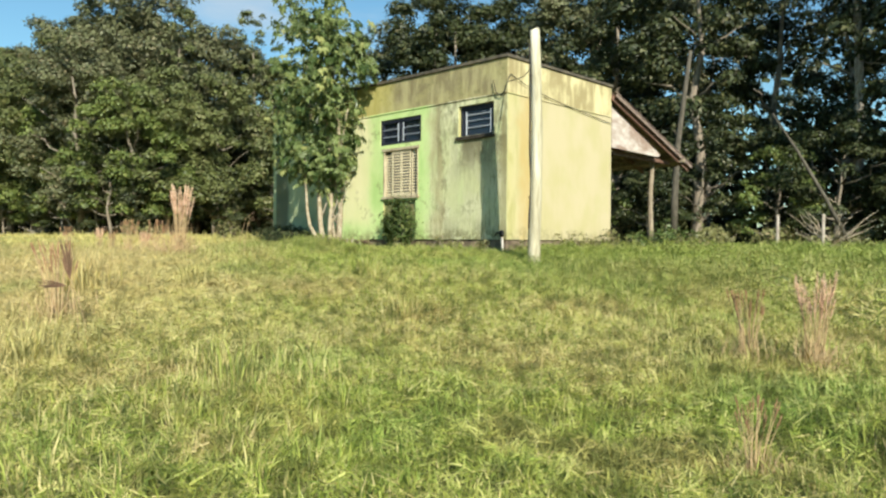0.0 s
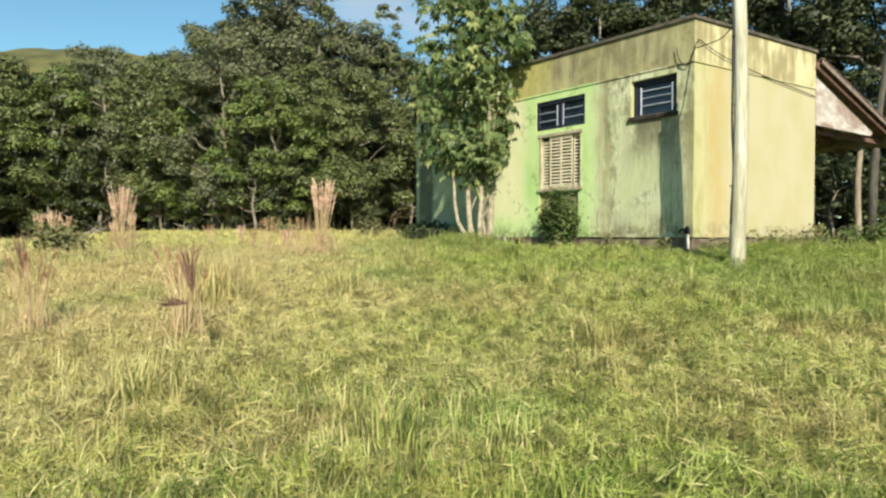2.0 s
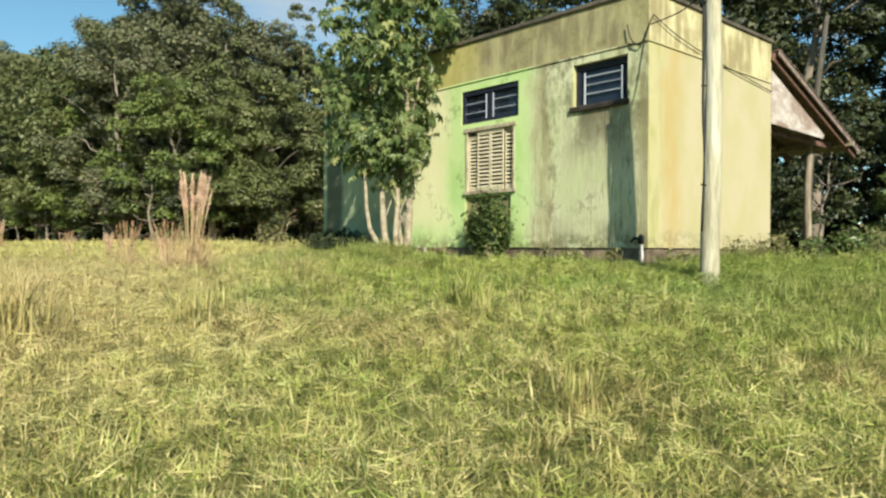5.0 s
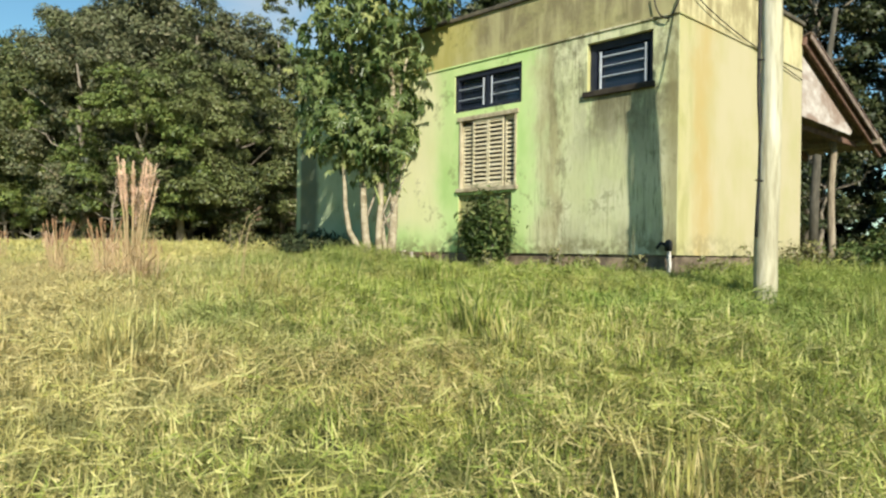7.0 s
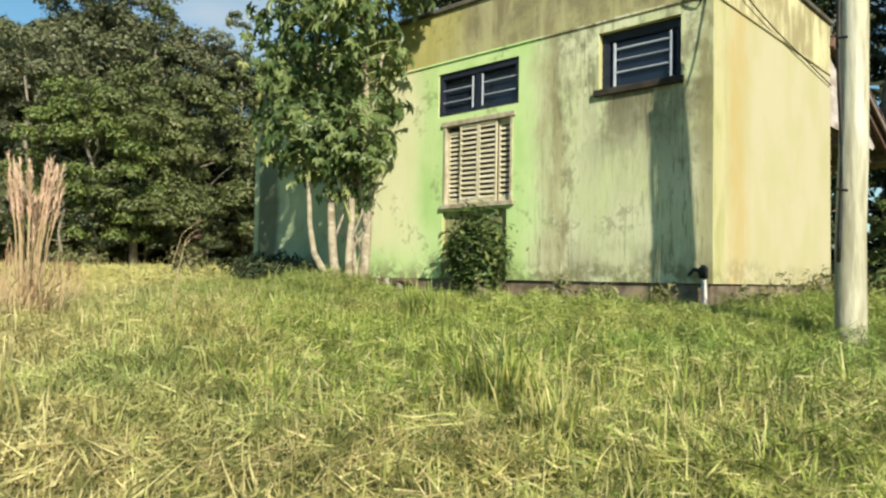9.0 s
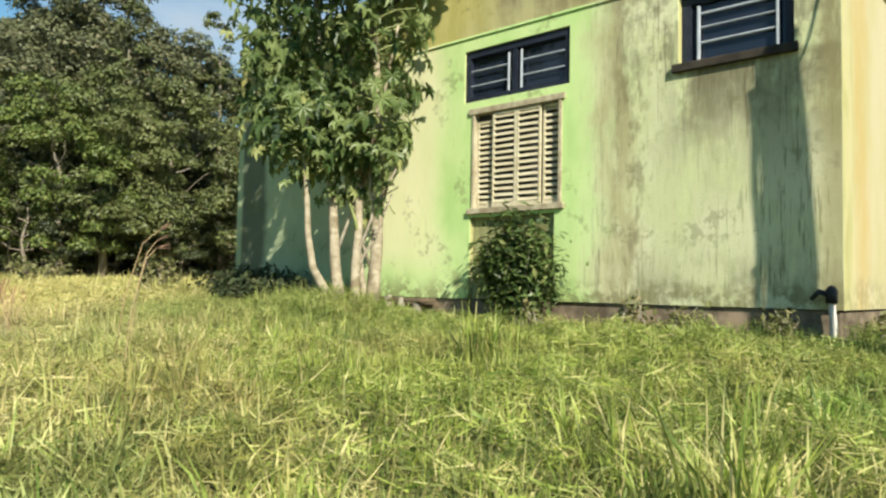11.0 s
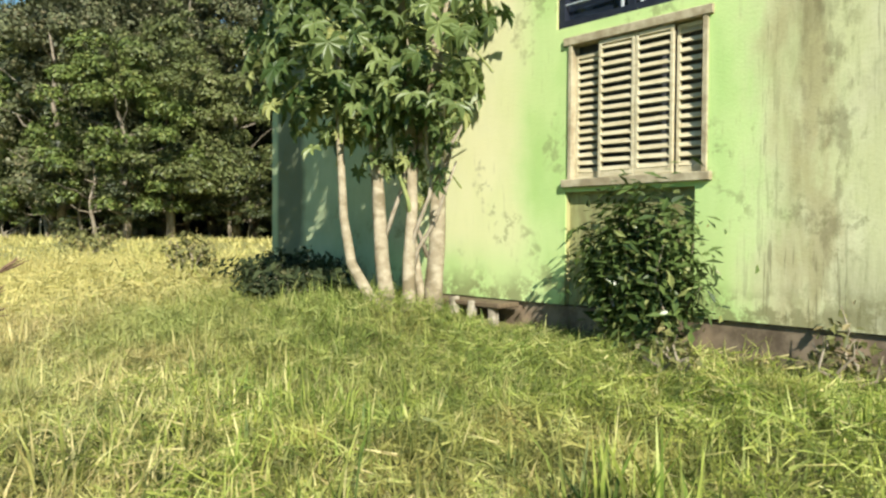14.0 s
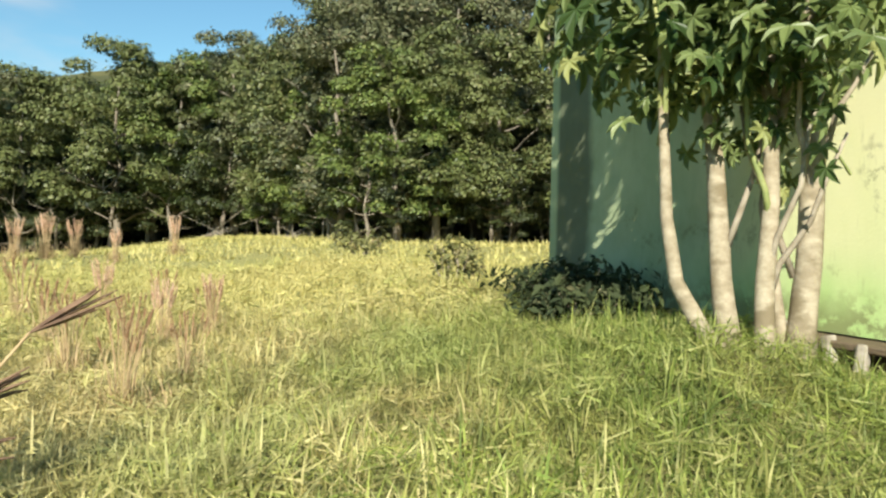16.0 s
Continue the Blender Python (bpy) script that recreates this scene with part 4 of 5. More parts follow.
def dead_heap(x, y, reach, n, label, seed, tall=0.6, mat=M_TWIG):
    r = random.Random(seed)
    o = empty("fallen_branches", label, "branches", (x, y, gz(x, y)), "dead wood at the wood's edge")
    for i in range(n):
        a = r.uniform(0, 6.28)
        q = reach * r.uniform(0.4, 1.0)
        h = tall * r.uniform(0.2, 1.0)
        p = bend((-math.cos(a) * q * 0.3, -math.sin(a) * q * 0.3, 0.02), (math.cos(a) * q, math.sin(a) * q, h), 5, 0.15, seed + i)
        part("branch", tube(bmesh.new(), p, [k * r.uniform(0.6, 1.3) for k in (0.035, 0.03, 0.022, 0.014, 0.006)], 5), mat, o)


# ---- papaya with several pale stems ----
def lobed_leaf(seed):
    """A palmate leaf about one metre wide, with deep pointed lobes and drooping tips."""
    r = random.Random(seed)
    bm = bmesh.new()
    c = bm.verts.new((0, 0, 0))
    lobes = 7
    ring = []
    for i in range(lobes):
        a = radians(-140 + 280 * i / (lobes - 1))
        ln = 0.5 * (1.0 - 0.32 * abs(i - 3) / 3) * r.uniform(0.85, 1.1)
        for da, q, dz in ((-0.27, 0.62, 0.01), (-0.17, 0.76, -0.03), (0.0, 1.0, -0.16), (0.17, 0.76, -0.03), (0.27, 0.62, 0.01)):
            ring.append(bm.verts.new((math.sin(a + da) * ln * q, math.cos(a + da) * ln * q, dz * ln * 2 + r.uniform(-0.01, 0.01))))
        if i < lobes - 1:
            am = a + radians(140 / (lobes - 1))
            ring.append(bm.verts.new((math.sin(am) * 0.22, math.cos(am) * 0.22, 0.01)))
    for p, q in zip(ring, ring[1:]):
        bm.faces.new((c, q, p))
    return bm


def build_papaya():
    r = random.Random(5)
    bx, by = 11.5, 17.12
    gb = gz(bx, by)
    tree = empty("papaya_tree", "papaya tree with pale stems and large lobed leaves by the house", "tree", (bx, by, gb))
    stems = [
        [(-0.08, 0.10, 0), (-0.20, 0.18, 0.18), (-0.32, 0.29, 0.48), (-0.37, 0.34, 0.9), (-0.38, 0.39, 1.6), (-0.36, 0.46, 2.4)],
        [(0.0, 0.12, 0), (-0.03, 0.20, 0.5), (-0.02, 0.28, 1.2), (-0.05, 0.40, 2.2), (-0.15, 0.55, 3.6), (-0.2, 0.62, 5.0)],
        [(0.06, -0.10, 0), (0.10, -0.04, 0.5), (0.16, -0.02, 1.0), (0.18, 0.06, 2.0), (0.12, 0.20, 3.4), (0.05, 0.30, 5.2), (0.0, 0.35, 6.2)],
        [(0.32, -0.12, 0), (0.36, -0.14, 0.6), (0.38, -0.14, 1.4), (0.37, -0.12, 2.4), (0.30, -0.05, 3.6), (0.20, 0.05, 4.9), (0.12, 0.1, 5.9)],
        [(0.28, -0.05, 0), (0.24, 0.02, 0.5), (0.22, 0.10, 1.0), (0.30, 0.0, 1.8), (0.34, -0.2, 2.6), (0.36, -0.45, 3.6)],
    ]
    radii = [0.066, 0.080, 0.066, 0.090, 0.045]
    for pts, rad in zip(stems, radii):
        n = len(pts)
        dense = []
        for (a, b) in zip(pts, pts[1:]):
            for k in range(3):
                dense.append(Vector(a).lerp(Vector(b), k / 3))
        dense.append(Vector(pts[-1]))
        m = len(dense)
        bm = tube(bmesh.new(), [p - Vector((0, 0, 0.08)) for p in dense], [rad * (1.25 if i == 0 else 1.0) * (1 - 0.62 * i / (m - 1)) for i in range(m)], 11, 0.04)
        part("stem", bm, M_BARKP, tree, "pale smooth stem with leaf scars", smooth=True)
    # thin green side shoots
    shoots = [((0.10, -0.02, 0.35), (0.30, -0.30, 1.7)), ((0.30, -0.08, 0.45), (0.02, 0.12, 1.55)), ((0.16, 0.0, 0.25), (0.42, -0.34, 1.35)), ((0.36, -0.14, 0.9), (0.10, -0.30, 1.9)), ((0.0, 0.2, 0.6), (0.24, 0.02, 1.6)), ((0.36, -0.14, 1.1), (0.48, -0.46, 1.85)), ((0.18, -0.02, 0.7), (-0.15, 0.05, 1.9)), ((0.36, -0.14, 1.3), (0.46, -0.55, 2.25)), ((0.24, 0.0, 0.9), (0.05, 0.2, 2.1)), ((-0.36, 0.44, 1.3), (-0.55, 0.30, 2.2))]
    for i, (a, b) in enumerate(shoots):
        part("shoot", tube(bmesh.new(), bend(a, b, 5, 0.05, i), [0.024, 0.021, 0.018, 0.015, 0.010], 7), M_PETIOLE if i > 5 else M_TWIG, tree, "thin green side shoot" if i > 5 else "thin brown side shoot", smooth=True)
    meshes = [mesh_of("leaf", lobed_leaf(i), M_PAPAYA, False) for i in range(5)]
    spots = []
    for si, pts in enumerate(stems):
        for a, b in zip(pts, pts[1:]):
            for k in range(26):
                p = Vector(a).lerp(Vector(b), r.random())
                if p.z > 2.2 + r.uniform(0, 1.8):
                    spots.append(p)
    for a, b in shoots:
        for k in range(11):
            spots.append(Vector(b) + Vector((r.uniform(-0.15, 0.15), r.uniform(-0.15, 0.15), r.uniform(-0.35, 0.15))))
    for k in range(400):
        a = r.uniform(0, 6.28)
        spots.append(Vector((-0.2 + math.cos(a) * 0.7, 0.5 + math.sin(a) * 0.85, 2.6 + 3.9 * r.random() ** 0.7)))
    clusters = ((-0.60, 1.25, 2.85, 0.34, 48), (-0.85, 0.75, 3.3, 0.36, 60), (-0.6, -0.35, 3.9, 0.34, 45), (0.0, 1.5, 3.4, 0.35, 50), (-0.3, 1.2, 4.6, 0.35, 40), (0.2, -0.45, 4.8, 0.3, 40),
                (0.05, -0.35, 3.2, 0.26, 45), (0.1, 0.0, 2.05, 0.30, 36), (0.25, -0.2, 2.5, 0.28, 32), (-0.40, 0.42, 2.0, 0.14, 18), (-0.03, 0.32, 1.95, 0.14, 18), (0.20, 0.0, 1.9, 0.14, 18), (0.38, -0.14, 1.95, 0.16, 18), (-0.2, 0.25, 1.75, 0.22, 36), (0.32, -0.22, 1.75, 0.20, 34), (-0.35, 0.45, 2.2, 0.25, 30), (-0.5, 0.0, 5.6, 0.4, 50), (0.45, -0.70, 4.6, 0.36, 75), (0.30, -0.80, 5.2, 0.38, 55), (-0.42, 0.50, 2.45, 0.22, 26), (-0.15, 0.42, 2.8, 0.22, 20), (-0.40, 0.42, 1.7, 0.16, 22))
    for cx, cy, cz, rad, n in clusters:
        for k in range(n):
            spots.append(Vector((cx, cy, cz)) + Vector((r.gauss(0, rad * 0.5), r.gauss(0, rad * 0.5), r.gauss(0, rad * 0.6))))
    low = []
    for k in range(60):
        si = r.choice((1, 2, 2, 3, 3, 4))
        a, b = stems[si][2], stems[si][3]
        p = Vector(a).lerp(Vector(b), r.random())
        low.append(p + Vector((r.uniform(-0.22, 0.12), r.uniform(-0.25, 0.25), 0.25)))
    for k in range(38):
        si = r.choice((1, 2, 3, 3, 4))
        p = Vector(stems[si][2]) + Vector((r.uniform(-0.2, 0.1), r.uniform(-0.2, 0.2), r.uniform(-0.05, 0.45)))
        low.append(p)
    spots += low
    stalks = bmesh.new()
    V, F = [], []
    for i, p in enumerate(spots):
        a = r.uniform(0, 2 * math.pi)
        q = r.uniform(0.25, 0.75) * (1.0 if p.z < 5 else 0.75)
        tip = p + Vector((math.cos(a) * q, math.sin(a) * q, q * r.uniform(-0.25, 0.5)))
        if tip.x > 0.90:
            tip.x = 0.90 - r.uniform(0, 0.25)
        span = 0.656 * tip.x - 0.755 * tip.y
        if span > min(1.4, 0.40 + 0.30 * (tip.z - 1.2)) + r.uniform(-0.12, 0.12) or span < -1.45 + r.uniform(-0.15, 0.15) or (tip.z < 2.5 and -0.75 < span < -0.3 and r.random() < 0.25):
            continue
        s = r.uniform(0.24, 0.48) if p.z > 1.75 else r.uniform(0.16, 0.30)
        if p.z <= 1.75:
            tip = p.lerp(tip, 0.45)
        droop = r.uniform(30, 88)
        m = Matrix.Translation(tip) @ Matrix.Rotation(a - math.pi / 2 + r.uniform(-0.4, 0.4), 4, "Z") @ Matrix.Rotation(-radians(droop), 4, "X") @ Matrix.Rotation(radians(r.uniform(-25, 25)), 4, "Y") @ Matrix.Diagonal((s, s, s, 1))
        if i % 5 == 0:
            tube(stalks, [p, p.lerp(tip, 0.55) + Vector((0, 0, 0.06)), tip], [0.010, 0.008, 0.006], 4)
        if i % 7 == 0 and i < 2080:
            o = new("leaf", meshes[i % 5])
            o.parent = tree
            o.matrix_basis = m
        else:
            me = meshes[i % 5]
            base = len(V)
            V.extend([m @ v.co for v in me.vertices])
            F.extend([[base + k for k in f.vertices] for f in me.polygons])
    part("stalk_tangle", stalks, M_PETIOLE, tree, "green leaf stalks", "stuff")
    part("foliage", raw_mesh("foliage", np.array([tuple(v) for v in V]), np.array(F), M_PAPAYA), M_PAPAYA, tree, kind="stuff")


build_papaya()


# ---- shrubs and weeds ----
def make_shrub(label, x, y, wx, wy, h, n, size, mat, seed, category="shrub", z=None, stems=9, long=1.9):
    r = np.random.default_rng(seed)
    o = empty("shrub", label, category, (x, y, gz(x, y) if z is None else z), "shrubs near the house")
    tips = []
    for i in range(stems):
        a = r.uniform(0, 6.28)
        q = math.sqrt(r.uniform(0.05, 1))
        tip = (math.cos(a) * wx * q, math.sin(a) * wy * q, h * r.uniform(0.55, 1.0) * (1.1 - 0.4 * q))
        tips.append(tip)
        part("stem", tube(bmesh.new(), bend((r.uniform(-0.06, 0.06), r.uniform(-0.06, 0.06), -0.05), tip, 5, 0.08, seed + i), [0.016, 0.013, 0.010, 0.007, 0.003], 5), M_TWIG, o)
    tips = np.array(tips)
    pick = tips[r.integers(0, len(tips), n)]
    f = r.uniform(0.35, 1.08, (n, 1))
    C = pick * f + r.normal(0, 1, (n, 3)) * np.array([wx, wy, h * 0.5]) * 0.2
    C[:, 2] = np.maximum(C[:, 2], 0.03)
    out = C * np.array([1, 1, 0.6]) + np.array([0, 0, 0.3])
    V, F = leaf_cards(C, out, size, r, long, 0.35)
    part("foliage", raw_mesh("foliage", V, F, mat), mat, o, kind="stuff")
    return o


make_shrub("dense dark-green leafy shrub growing against the house wall", 12.17, 14.98, 0.28, 0.54, 1.42, 4400, 0.052, M_SHRUB, 3, stems=26, long=2.3)
make_shrub("bushy undergrowth at the house corner with shade toned into its leaves", 12.1, 19.9, 0.65, 1.1, 0.55, 2000, 0.06, M_DARKLEAF, 4, stems=16)
make_shrub("bushy undergrowth at the house corner with shade toned into its leaves", 11.6, 19.3, 0.45, 0.6, 0.4, 900, 0.055, M_DARKLEAF, 5, stems=12)
for i, (x, y, w, h, n) in enumerate(((12.25, 13.55, 0.25, 0.55, 110), (12.2, 13.0, 0.2, 0.4, 70), (12.25, 12.15, 0.2, 0.45, 110), (12.9, 11.4, 0.25, 0.4, 80), (14.4, 11.3, 0.4, 0.55, 160),
                                     (16.3, 11.2, 0.5, 0.75, 260), (15.4, 11.2, 0.35, 0.5, 140), (11.7, 14.4, 0.25, 0.35, 70))):
    make_shrub("thin brownish weed growing by the wall foot", x, y, w, w, h, n, 0.05, M_WEED, 20 + i, "weed", stems=7)
make_shrub("sparse twiggy bush standing in the field", 12.3, 23.6, 0.45, 0.45, 0.85, 300, 0.07, M_WEED, 50, stems=14)
make_shrub("sparse twiggy bush standing in the field", 14.0, 34.5, 0.9, 0.9, 1.0, 420, 0.09, M_WEED, 51, stems=14)
make_shrub("leafy green bush in the meadow", 17.5, 9.6, 0.5, 0.5, 0.55, 350, 0.07, M_WEED, 52, stems=12)
for i, (x, y, h) in enumerate(((24, 12, 1.0), (26, 9, 0.8), (29, 12, 1.1), (30, 7, 1.0), (22.5, 16, 0.9), (31, 3, 1.2))):
    make_shrub("low tangled undergrowth at the wood's edge", x, y, 1.1, 1.1, h, 420, 0.11, M_WEED, 60 + i, stems=12)

for x, y, w, h, n in ((17.6, 10.7, 0.6, 0.85, 900), (18.9, 10.9, 0.7, 0.7, 800), (16.6, 10.9, 0.35, 0.6, 380)):
    make_shrub("leafy dark-green weeds beside the porch", x, y, w, w, h, n, 0.065, M_SHRUB, int(x * 10), "weed", stems=14)
make_shrub("grey-green bush among the dry grass", 2.8, 19.2, 0.7, 0.6, 0.75, 700, 0.07, M_WEED, 57, stems=14)
dead_heap(25.0, 8.6, 1.5, 26, "tangle of pale dead branches under the trees", 3, 1.5, M_TWIG)
dead_heap(14.0, 79.0, 4.5, 12, "pile of bleached fallen branches at the wood's edge", 4, 2.8, M_BARKW)
dead_heap(17.0, 60.0, 1.8, 9, "pile of bleached fallen branches at the wood's edge", 5, 1.2, M_BARKW)
single_trunk("leaning_dead_tree", "dark dead tree leaning among the trees", [(25.3, 7.9, 0), (25.0, 8.7, 1.8), (24.7, 9.5, 3.4), (24.4, 10.2, 4.7)], [0.07, 0.06, 0.05, 0.025], M_BARKD, "dead tree")
for i, (x, y) in enumerate(((23.2, 9.6), (23.6, 8.4), (19.5, 57.5), (18.5, 58.5))):
    single_trunk("fence_post", "thin grey wooden fence post", [(x, y, 0), (x + 0.03, y, 0.6), (x + 0.06, y, 1.3)], [0.05, 0.05, 0.045], M_BARKW, "post")


# ---- dry plume grass ----
def plume_clump(label, brown, seed, n=26, height=1.35, spread=0.20, head=0.42):
    r = random.Random(seed)
    o = empty("plume_grass", label, "grass clump", (0, 0, 0), "dry plume grasses")
    stems, heads = bmesh.new(), bmesh.new()
    for i in range(n):
        a = r.uniform(0, 6.28)
        q = spread * math.sqrt(r.random())
        h = height * r.uniform(0.72, 1.05)
        out = q * 1.25 + 0.04
        b = Vector((math.cos(a) * q * 0.45, math.sin(a) * q * 0.45, -0.02))
        t = Vector((math.cos(a) * out, math.sin(a) * out, h))
        mid = b.lerp(t, 0.55) - Vector((math.cos(a), math.sin(a), 0)) * 0.03
        k = head * r.uniform(0.7, 1.2)
        tube(stems, [b, mid, t], [0.006, 0.005, 0.004], 4)
        d = (t - mid).normalized()
        tube(heads, [t - d * k, t - d * k * 0.6, t], [0.004, 0.005, 0.002], 4)
        for j in range(34 if brown else 58):
            u = r.random() ** 0.8
            w = (0.024 if brown else 0.052) * math.sin(math.pi * (0.12 + 0.8 * u)) * r.uniform(0.4, 1.3)
            turn = r.uniform(0, 6.28)
            side = Vector((math.cos(turn), math.sin(turn), 0))
            c = t - d * k * u
            tip = c + d * r.uniform(0.03, 0.09) + side * w
            across = d.cross(side) * 0.0045
            heads.faces.new([heads.verts.new(q) for q in (c - across, c + across, tip + across * 0.5, tip - across * 0.5)])
    part("stems", stems, M_STEM, o, "straw-coloured stems", "stuff")
    part("plumes", heads, M_PLUMED if brown else M_PLUME, o, "dark brown seed heads" if brown else "pinkish-beige feathery seed heads", "stuff")
    g = np.random.default_rng(seed)
    V, F = blades(g, g.normal(0, spread * (0.9 if brown else 0.7), (130 if brown else 280, 2)), 0.85 * height * 0.55, 0.009, None, 1.1)
    part("leaf_blades", raw_mesh("leaf_blades", V, F, M_STEM), M_STEM, o, "dry grass blades", "stuff")
    return o


def blades(r, P, height, width, zfun, lean=0.6, facing=None, single=False):
    """Curved grass blades at the plan points P: corners and faces as arrays."""
    n = len(P)
    h = height * r.uniform(0.45, 1.25, n)
    w = width * r.uniform(0.6, 1.3, n)
    a = r.uniform(0, 2 * np.pi, n) if facing is None else facing
    l = np.abs(r.normal(0, lean, n)) + 0.12
    d = np.stack([np.cos(a), np.sin(a)], 1)
    s = np.stack([-np.sin(a), np.cos(a)], 1)
    twist = r.normal(0, 0.5, n)
    s = s * np.cos(twist)[:, None] + d * np.sin(twist)[:, None]
    z = np.zeros(n) if zfun is None else zfun(P[:, 0], P[:, 1])
    root = np.column_stack([P, z - 0.02])

    fold = 1 / np.sqrt(1 + 0.35 * l * l)

    def at(f):
        return root + np.column_stack([d * (h * l * fold * f ** 1.6)[:, None], h * fold * f * (1.15 - 0.36 * l * f)])

    wide = np.column_stack([s * (w / 2)[:, None], np.zeros(n)])
    mid, tip = at(0.55), at(1.0)
    if single:
        return np.stack([root - wide, root + wide, tip], 1).reshape(-1, 3), np.arange(n)[:, None] * 3 + [[0, 1, 2]]
    V = np.stack([root - wide * 0.7, root + wide * 0.7, mid + wide, mid - wide, tip], 1).reshape(-1, 3)
    i = np.arange(n)[:, None] * 5
    return V, [i + [[0, 1, 2, 3]], i + [[3, 2, 4]]]


pale = plume_clump("tall clump of dry plume grass in the meadow", False, 5)
brown = plume_clump("dry grass clump with dark seed heads", True, 9, 20, 0.95, 0.22, 0.16)


def place(src, x, y, s, turn, first=False):
    m = pose(x, y, gz(x, y), 0, 0, turn)
    if first:
        src.matrix_basis = m @ Matrix.Diagonal((s, s, s, 1))
        return
    keep = tuple(src.scale)
    src.scale = (s, s, s)
    copy_thing(src, m)
    src.scale = keep


for i, (x, y, s) in enumerate(((6.64, 15.6, 1.05), (3.94, 19.3, 1.02), (1.0, 16.0, 1.0), (-0.4, 19.0, 0.95), (9.2, 42.0, 1.0), (5.3, 39.0, 1.0), (6.0, 40.5, 0.9), (4.6, 38.0, 0.9), (7.3, 37.0, 0.7), (8.15, 20.6, 0.42), (8.7, 22.0, 0.42), (7.6, 22.3, 0.5), (7.9, 3.75, 0.72))):
    place(pale, x, y, s, 50 * i, i == 0)
for i, (x, y, s) in enumerate(((2.9, 11.2, 1.0), (1.6, 12.4, 0.95), (0.6, 13.2, 1.0), (7.85, 18.3, 0.6), (8.25, 18.9, 0.5), (7.5, 19.3, 0.6), (6.7, 16.6, 0.8), (6.3, 17.3, 0.8), (4.3, 3.0, 0.5), (5.2, 2.2, 0.9), (7.8, 4.4, 0.8), (7.9, 19.8, 0.55), (8.6, 21.1, 0.55), (7.2, 20.6, 0.6), (8.2, 22.9, 0.6), (6.8, 22.4, 0.7))):
    place(brown, x, y, s, 70 * i, i == 0)


def grass_stalk(foot, tip, drop, seed, fat=1.0):
    """A single tall grass stalk with a drooping dark seed head."""
    o = empty("grass_stalk", "tall bent grass stalk with a dark brown seed head", "grass", (foot[0], foot[1], gz(*foot)), "bent grass stalks")
    base = Vector((foot[0], foot[1], gz(*foot)))
    t = Vector(tip) - base
    part("stalk", tube(bmesh.new(), [(0, 0, -0.02), (t.x * 0.2, t.y * 0.2, t.z * 0.5), (t.x * 0.6, t.y * 0.6, t.z * 0.9), t], [0.004, 0.0035, 0.003, 0.0022], 5), M_STEM, o, smooth=True)
    r = random.Random(seed)
    d = Vector(drop)
    count, thick = (7, fat) if fat == 1 else (26, 1.4)
    for i in range(count):
        w = Vector((r.uniform(-1, 1), r.uniform(-1, 1), r.uniform(-1, 1))) * 0.012 * fat
        part("seed_spike", tube(bmesh.new(), [t, t + d * 0.3 + w * 0.5, t + d * 0.7 + w, t + d * r.uniform(0.8, 1.05) + w * 1.4], [0.0015 * thick, 0.0032 * thick, 0.0028 * thick, 0.001 * thick], 5), M_SEED, o)


grass_stalk((7.62, 14.95), (7.80, 14.75, 1.44), (0.11, 0.05, 0.05), 1)
grass_stalk((7.55, 14.60), (7.72, 14.62, 1.36), (0.09, 0.03, 0.04), 2)
grass_stalk((7.50, 14.55), (7.70, 14.58, 1.31), (0.10, 0.02, 0.02), 3)
grass_stalk((2.62, 9.70), (2.55, 9.78, 0.42), (-0.05, 0.03, 0.42), 4, 5.0)
grass_stalk((2.70, 9.66), (2.50, 9.72, 0.36), (-0.22, 0.10, 0.03), 5, 3.0)
grass_stalk((1.55, 12.40), (1.50, 12.45, 0.55), (-0.03, 0.05, 0.40), 6, 4.5)


# ---- upright green tufts in the meadow ----
def tall_tuft(x, y, height, spread, n, seed):
    g = np.random.default_rng(seed)
    V, F = blades(g, g.normal(0, spread, (n, 2)), height, 0.012, None, 0.35)
    o = new("grass_tuft", raw_mesh("grass_tuft", V, F, M_GRASS))
    o.location = (x, y, gz(x, y))
    tagged(o, "upright tuft of long green grass in the meadow", "grass tuft", "upright grass tufts")


for i, (x, y, h, w, n) in enumerate(((7.8, 10.9, 0.50, 0.10, 120), (3.6, 12.5, 0.70, 0.22, 420), (7.5, 10.4, 0.38, 0.08, 70), (6.2, 8.3, 0.40, 0.10, 90), (3.2, 7.6, 0.45, 0.12, 120), (9.3, 13.2, 0.40, 0.12, 110), (5.2, 12.0, 0.45, 0.14, 150), (2.0, 9.4, 0.5, 0.16, 200))):
    tall_tuft(x, y, h, w, n, 300 + i)


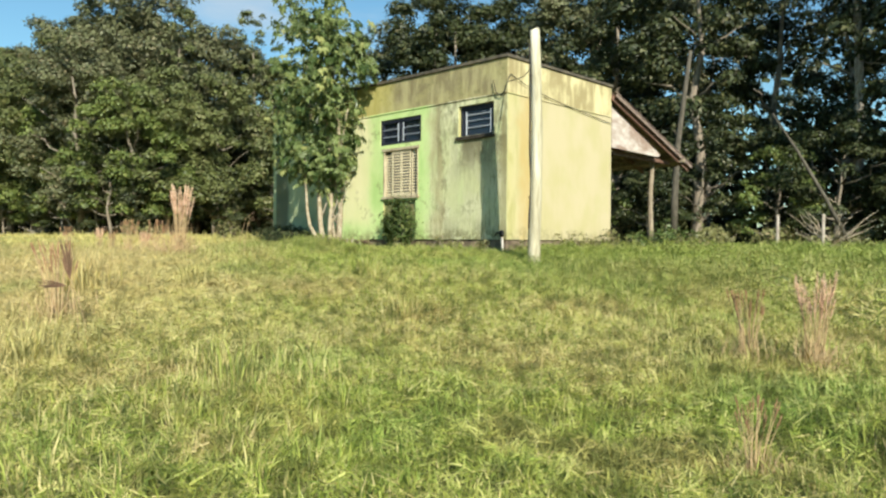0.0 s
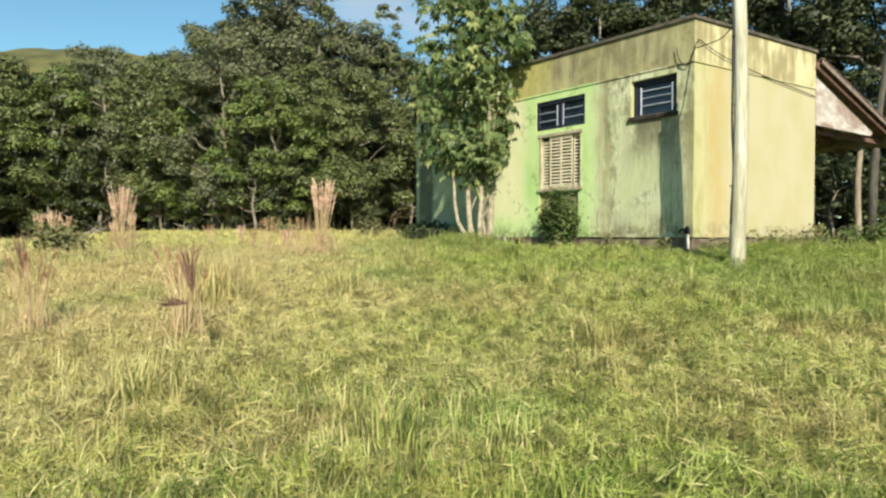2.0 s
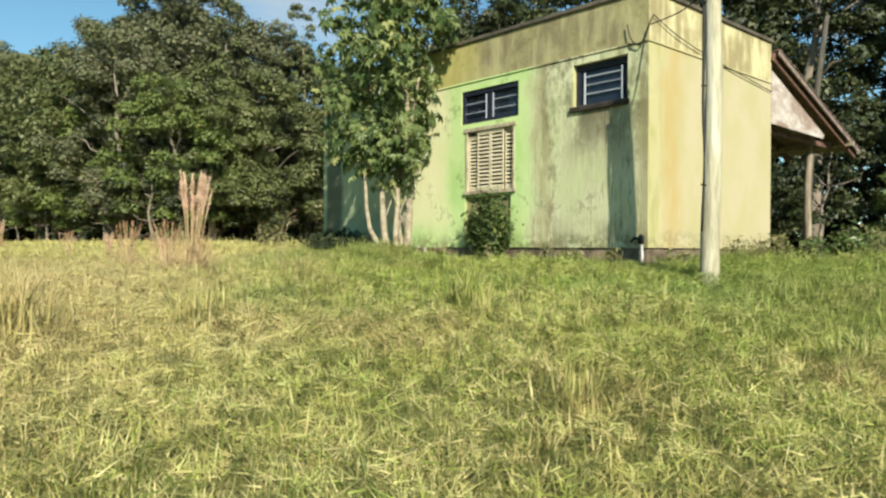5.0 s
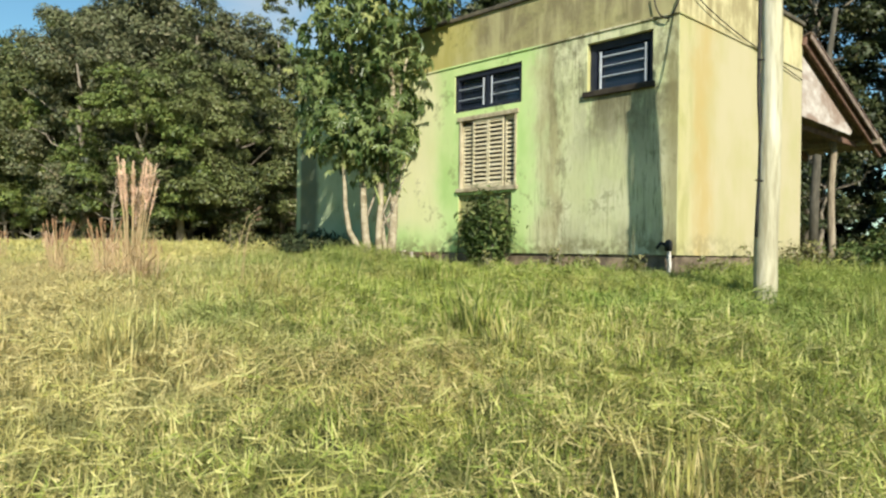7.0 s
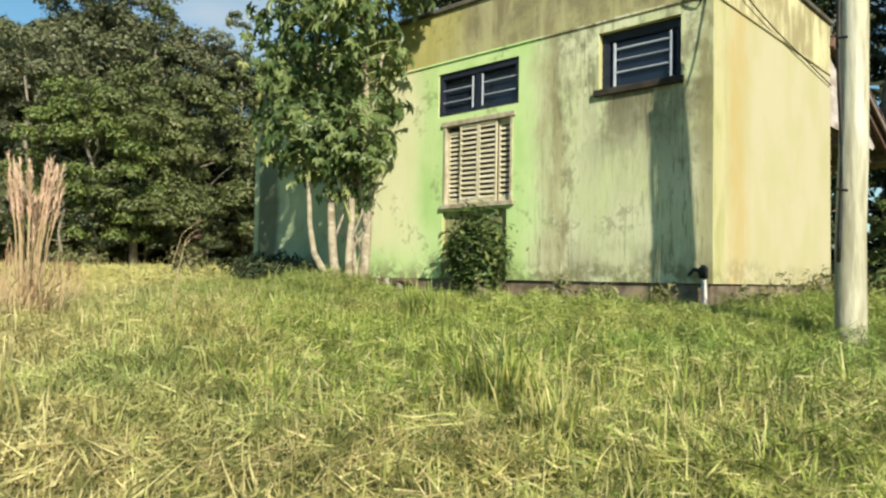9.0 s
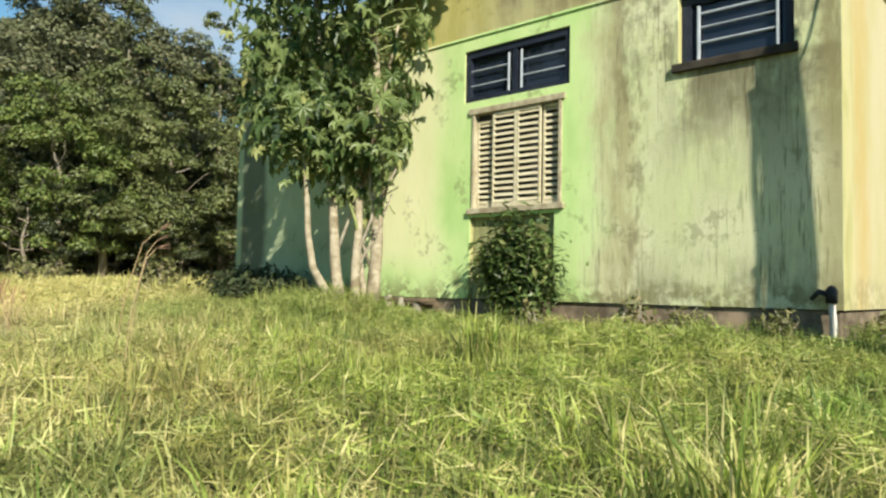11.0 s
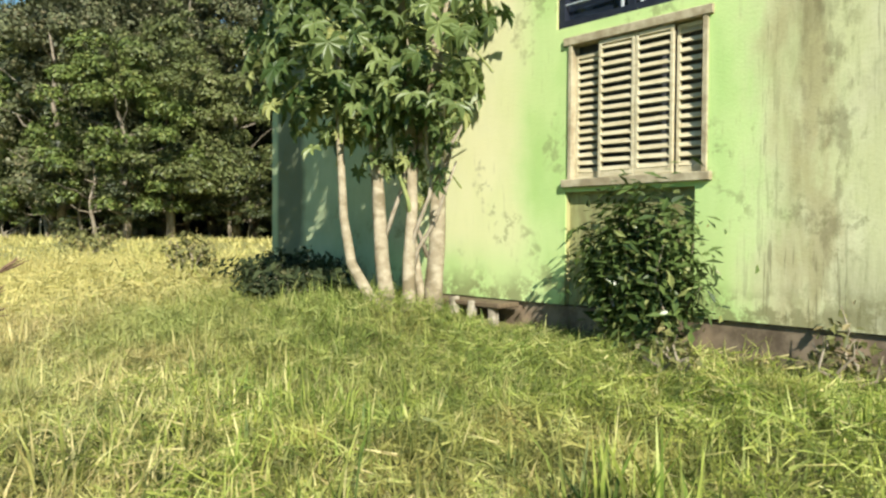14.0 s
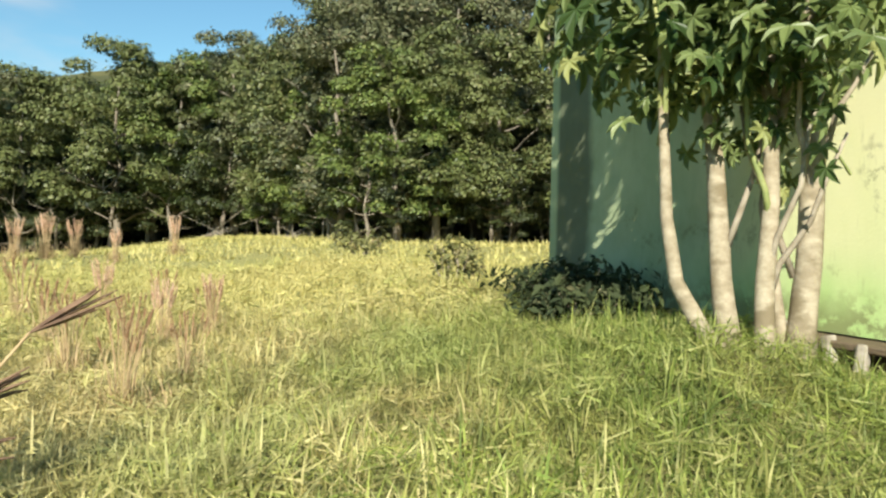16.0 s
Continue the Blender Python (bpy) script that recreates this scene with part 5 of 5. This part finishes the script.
# ---- meadow grass ----
def meadow():
    r = np.random.default_rng(12)
    A, B = np.array([-0.5, 0.5]), np.array([8.3, 14.2])
    D = (B - A) / np.linalg.norm(B - A)

    def scatter(n, reach):
        P = np.column_stack([r.uniform(-reach, 9 + reach, n), r.uniform(-reach, 15 + reach, n)])
        f = np.clip(((P - A) @ D) / np.linalg.norm(B - A), 0, 1)
        d = np.linalg.norm(P - (A + f[:, None] * (B - A)), axis=1)
        inside = (P[:, 0] > 11.95) & (P[:, 0] < FX + 0.1) & (P[:, 1] > 16.35) & (P[:, 1] < 17.85)
        inside |= (P[:, 0] > FX) & (P[:, 0] < EX + 0.02) & (P[:, 1] > CY - 0.02) & (P[:, 1] < LY)
        ahead = (P - A) @ np.array([0.70, 0.71])
        return P[~inside], d[~inside], ahead[~inside]

    def clumped(P, seed):
        """Keeps more blades where tufts stand."""
        k = np.sin(P[:, 0] * 6.1 + 2 * np.sin(P[:, 1] * 3.3 + seed)) * np.sin(P[:, 1] * 5.3 + 2 * np.sin(P[:, 0] * 2.9))
        return r.random(len(P)) < 0.72 + 0.28 * k

    for n, reach, lo, hi, hgt, wid, back, tuft in ((66000, 7.5, 0.0, 7.5, 0.205, 0.0100, 1.2, 9), (56000, 17.0, 7.5, 17.0, 0.24, 0.024, 2.5, 8), (100000, 62.0, 17.0, 62.0, 0.28, 0.085, 4.0, 5)):
        P, d, ahead = scatter(n, reach)
        ok = (d >= lo) & (d < hi) & (ahead > back) & clumped(P, lo)
        P = P[ok]
        x, y = P[:, 0], P[:, 1]
        swell = 0.5 + 0.25 * np.sin(x * 0.9 + 1.3 * np.sin(y * 0.6)) + 0.25 * np.sin(y * 2.3 + 1.7 * np.sin(x * 1.9)) * np.sin(x * 2.7 + y)
        patch = (0.50 + 0.75 * sstep(swell)) * np.where(r.random(len(P)) < 0.03, r.uniform(1.3, 1.8, len(P)), r.uniform(0.5, 1.3, len(P)))
        k = r.integers(max(2, tuft // 2), tuft * 2, len(P))
        face = r.uniform(0, 2 * np.pi, k.sum())
        Q = np.repeat(P, k, axis=0) + np.stack([np.cos(face), np.sin(face)], 1) * (np.abs(r.normal(0, 0.085 + lo * 0.006, k.sum())))[:, None]
        V, F = blades(r, Q, hgt * np.repeat(patch, k), wid, ground_z, 1.5, face + r.normal(0, 0.6, k.sum()), lo > 5)
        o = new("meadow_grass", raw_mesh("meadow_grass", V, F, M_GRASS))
        tagged(o, "tall yellow-green meadow grass with dry straw blades", "grass", "", "stuff")

    # matted blades lying every way between the standing ones, heaped in low mounds
    for n, reach, lo, hi, size, wid, back in ((1150000, 7.5, 0.0, 7.5, 0.17, 0.0095, 1.2), (600000, 17.0, 7.5, 17.0, 0.30, 0.022, 2.5)):
        P, d, ahead = scatter(n, reach)
        P = P[(d >= lo) & (d < hi) & (ahead > back)]
        x, y = P[:, 0], P[:, 1]
        m = len(P)
        mound = 0.5 + 0.5 * np.sin(x * 5.1 + 1.9 * np.sin(y * 3.7) + 0.8 * np.sin(x * 11)) * np.sin(y * 4.3 + 2.1 * np.sin(x * 2.6) + 0.7 * np.sin(y * 9))
        broad = 0.5 + 0.5 * np.sin(x * 1.3 + 1.5 * np.sin(y * 0.9)) * np.sin(y * 1.7 + x * 0.4)
        high = (0.02 + 0.25 * mound * (0.35 + 0.65 * broad)) * (1.0 if lo == 0 else 1.5)
        c = np.column_stack([P, ground_z(x, y) + high * r.uniform(0.1, 1.1, m)])
        a = r.uniform(0, 2 * np.pi, m)
        rise = r.normal(0.62, 0.50, m)
        go = np.column_stack([np.cos(a) * np.cos(rise), np.sin(a) * np.cos(rise), np.sin(rise)]) * (size * r.uniform(0.5, 1.4, m))[:, None]
        turn = r.uniform(0, np.pi, m)
        side = np.column_stack([-np.sin(a) * np.cos(turn), np.cos(a) * np.cos(turn), np.sin(turn)]) * (wid * r.uniform(0.35, 0.75, m))[:, None]
        V = np.stack([c - go * 0.45 - side, c - go * 0.45 + side, c + go * 0.55], 1).reshape(-1, 3)
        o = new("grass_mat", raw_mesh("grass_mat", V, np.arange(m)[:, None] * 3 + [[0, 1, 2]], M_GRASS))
        tagged(o, "matted tangle of green and dry grass blades", "grass", "", "stuff")


meadow()
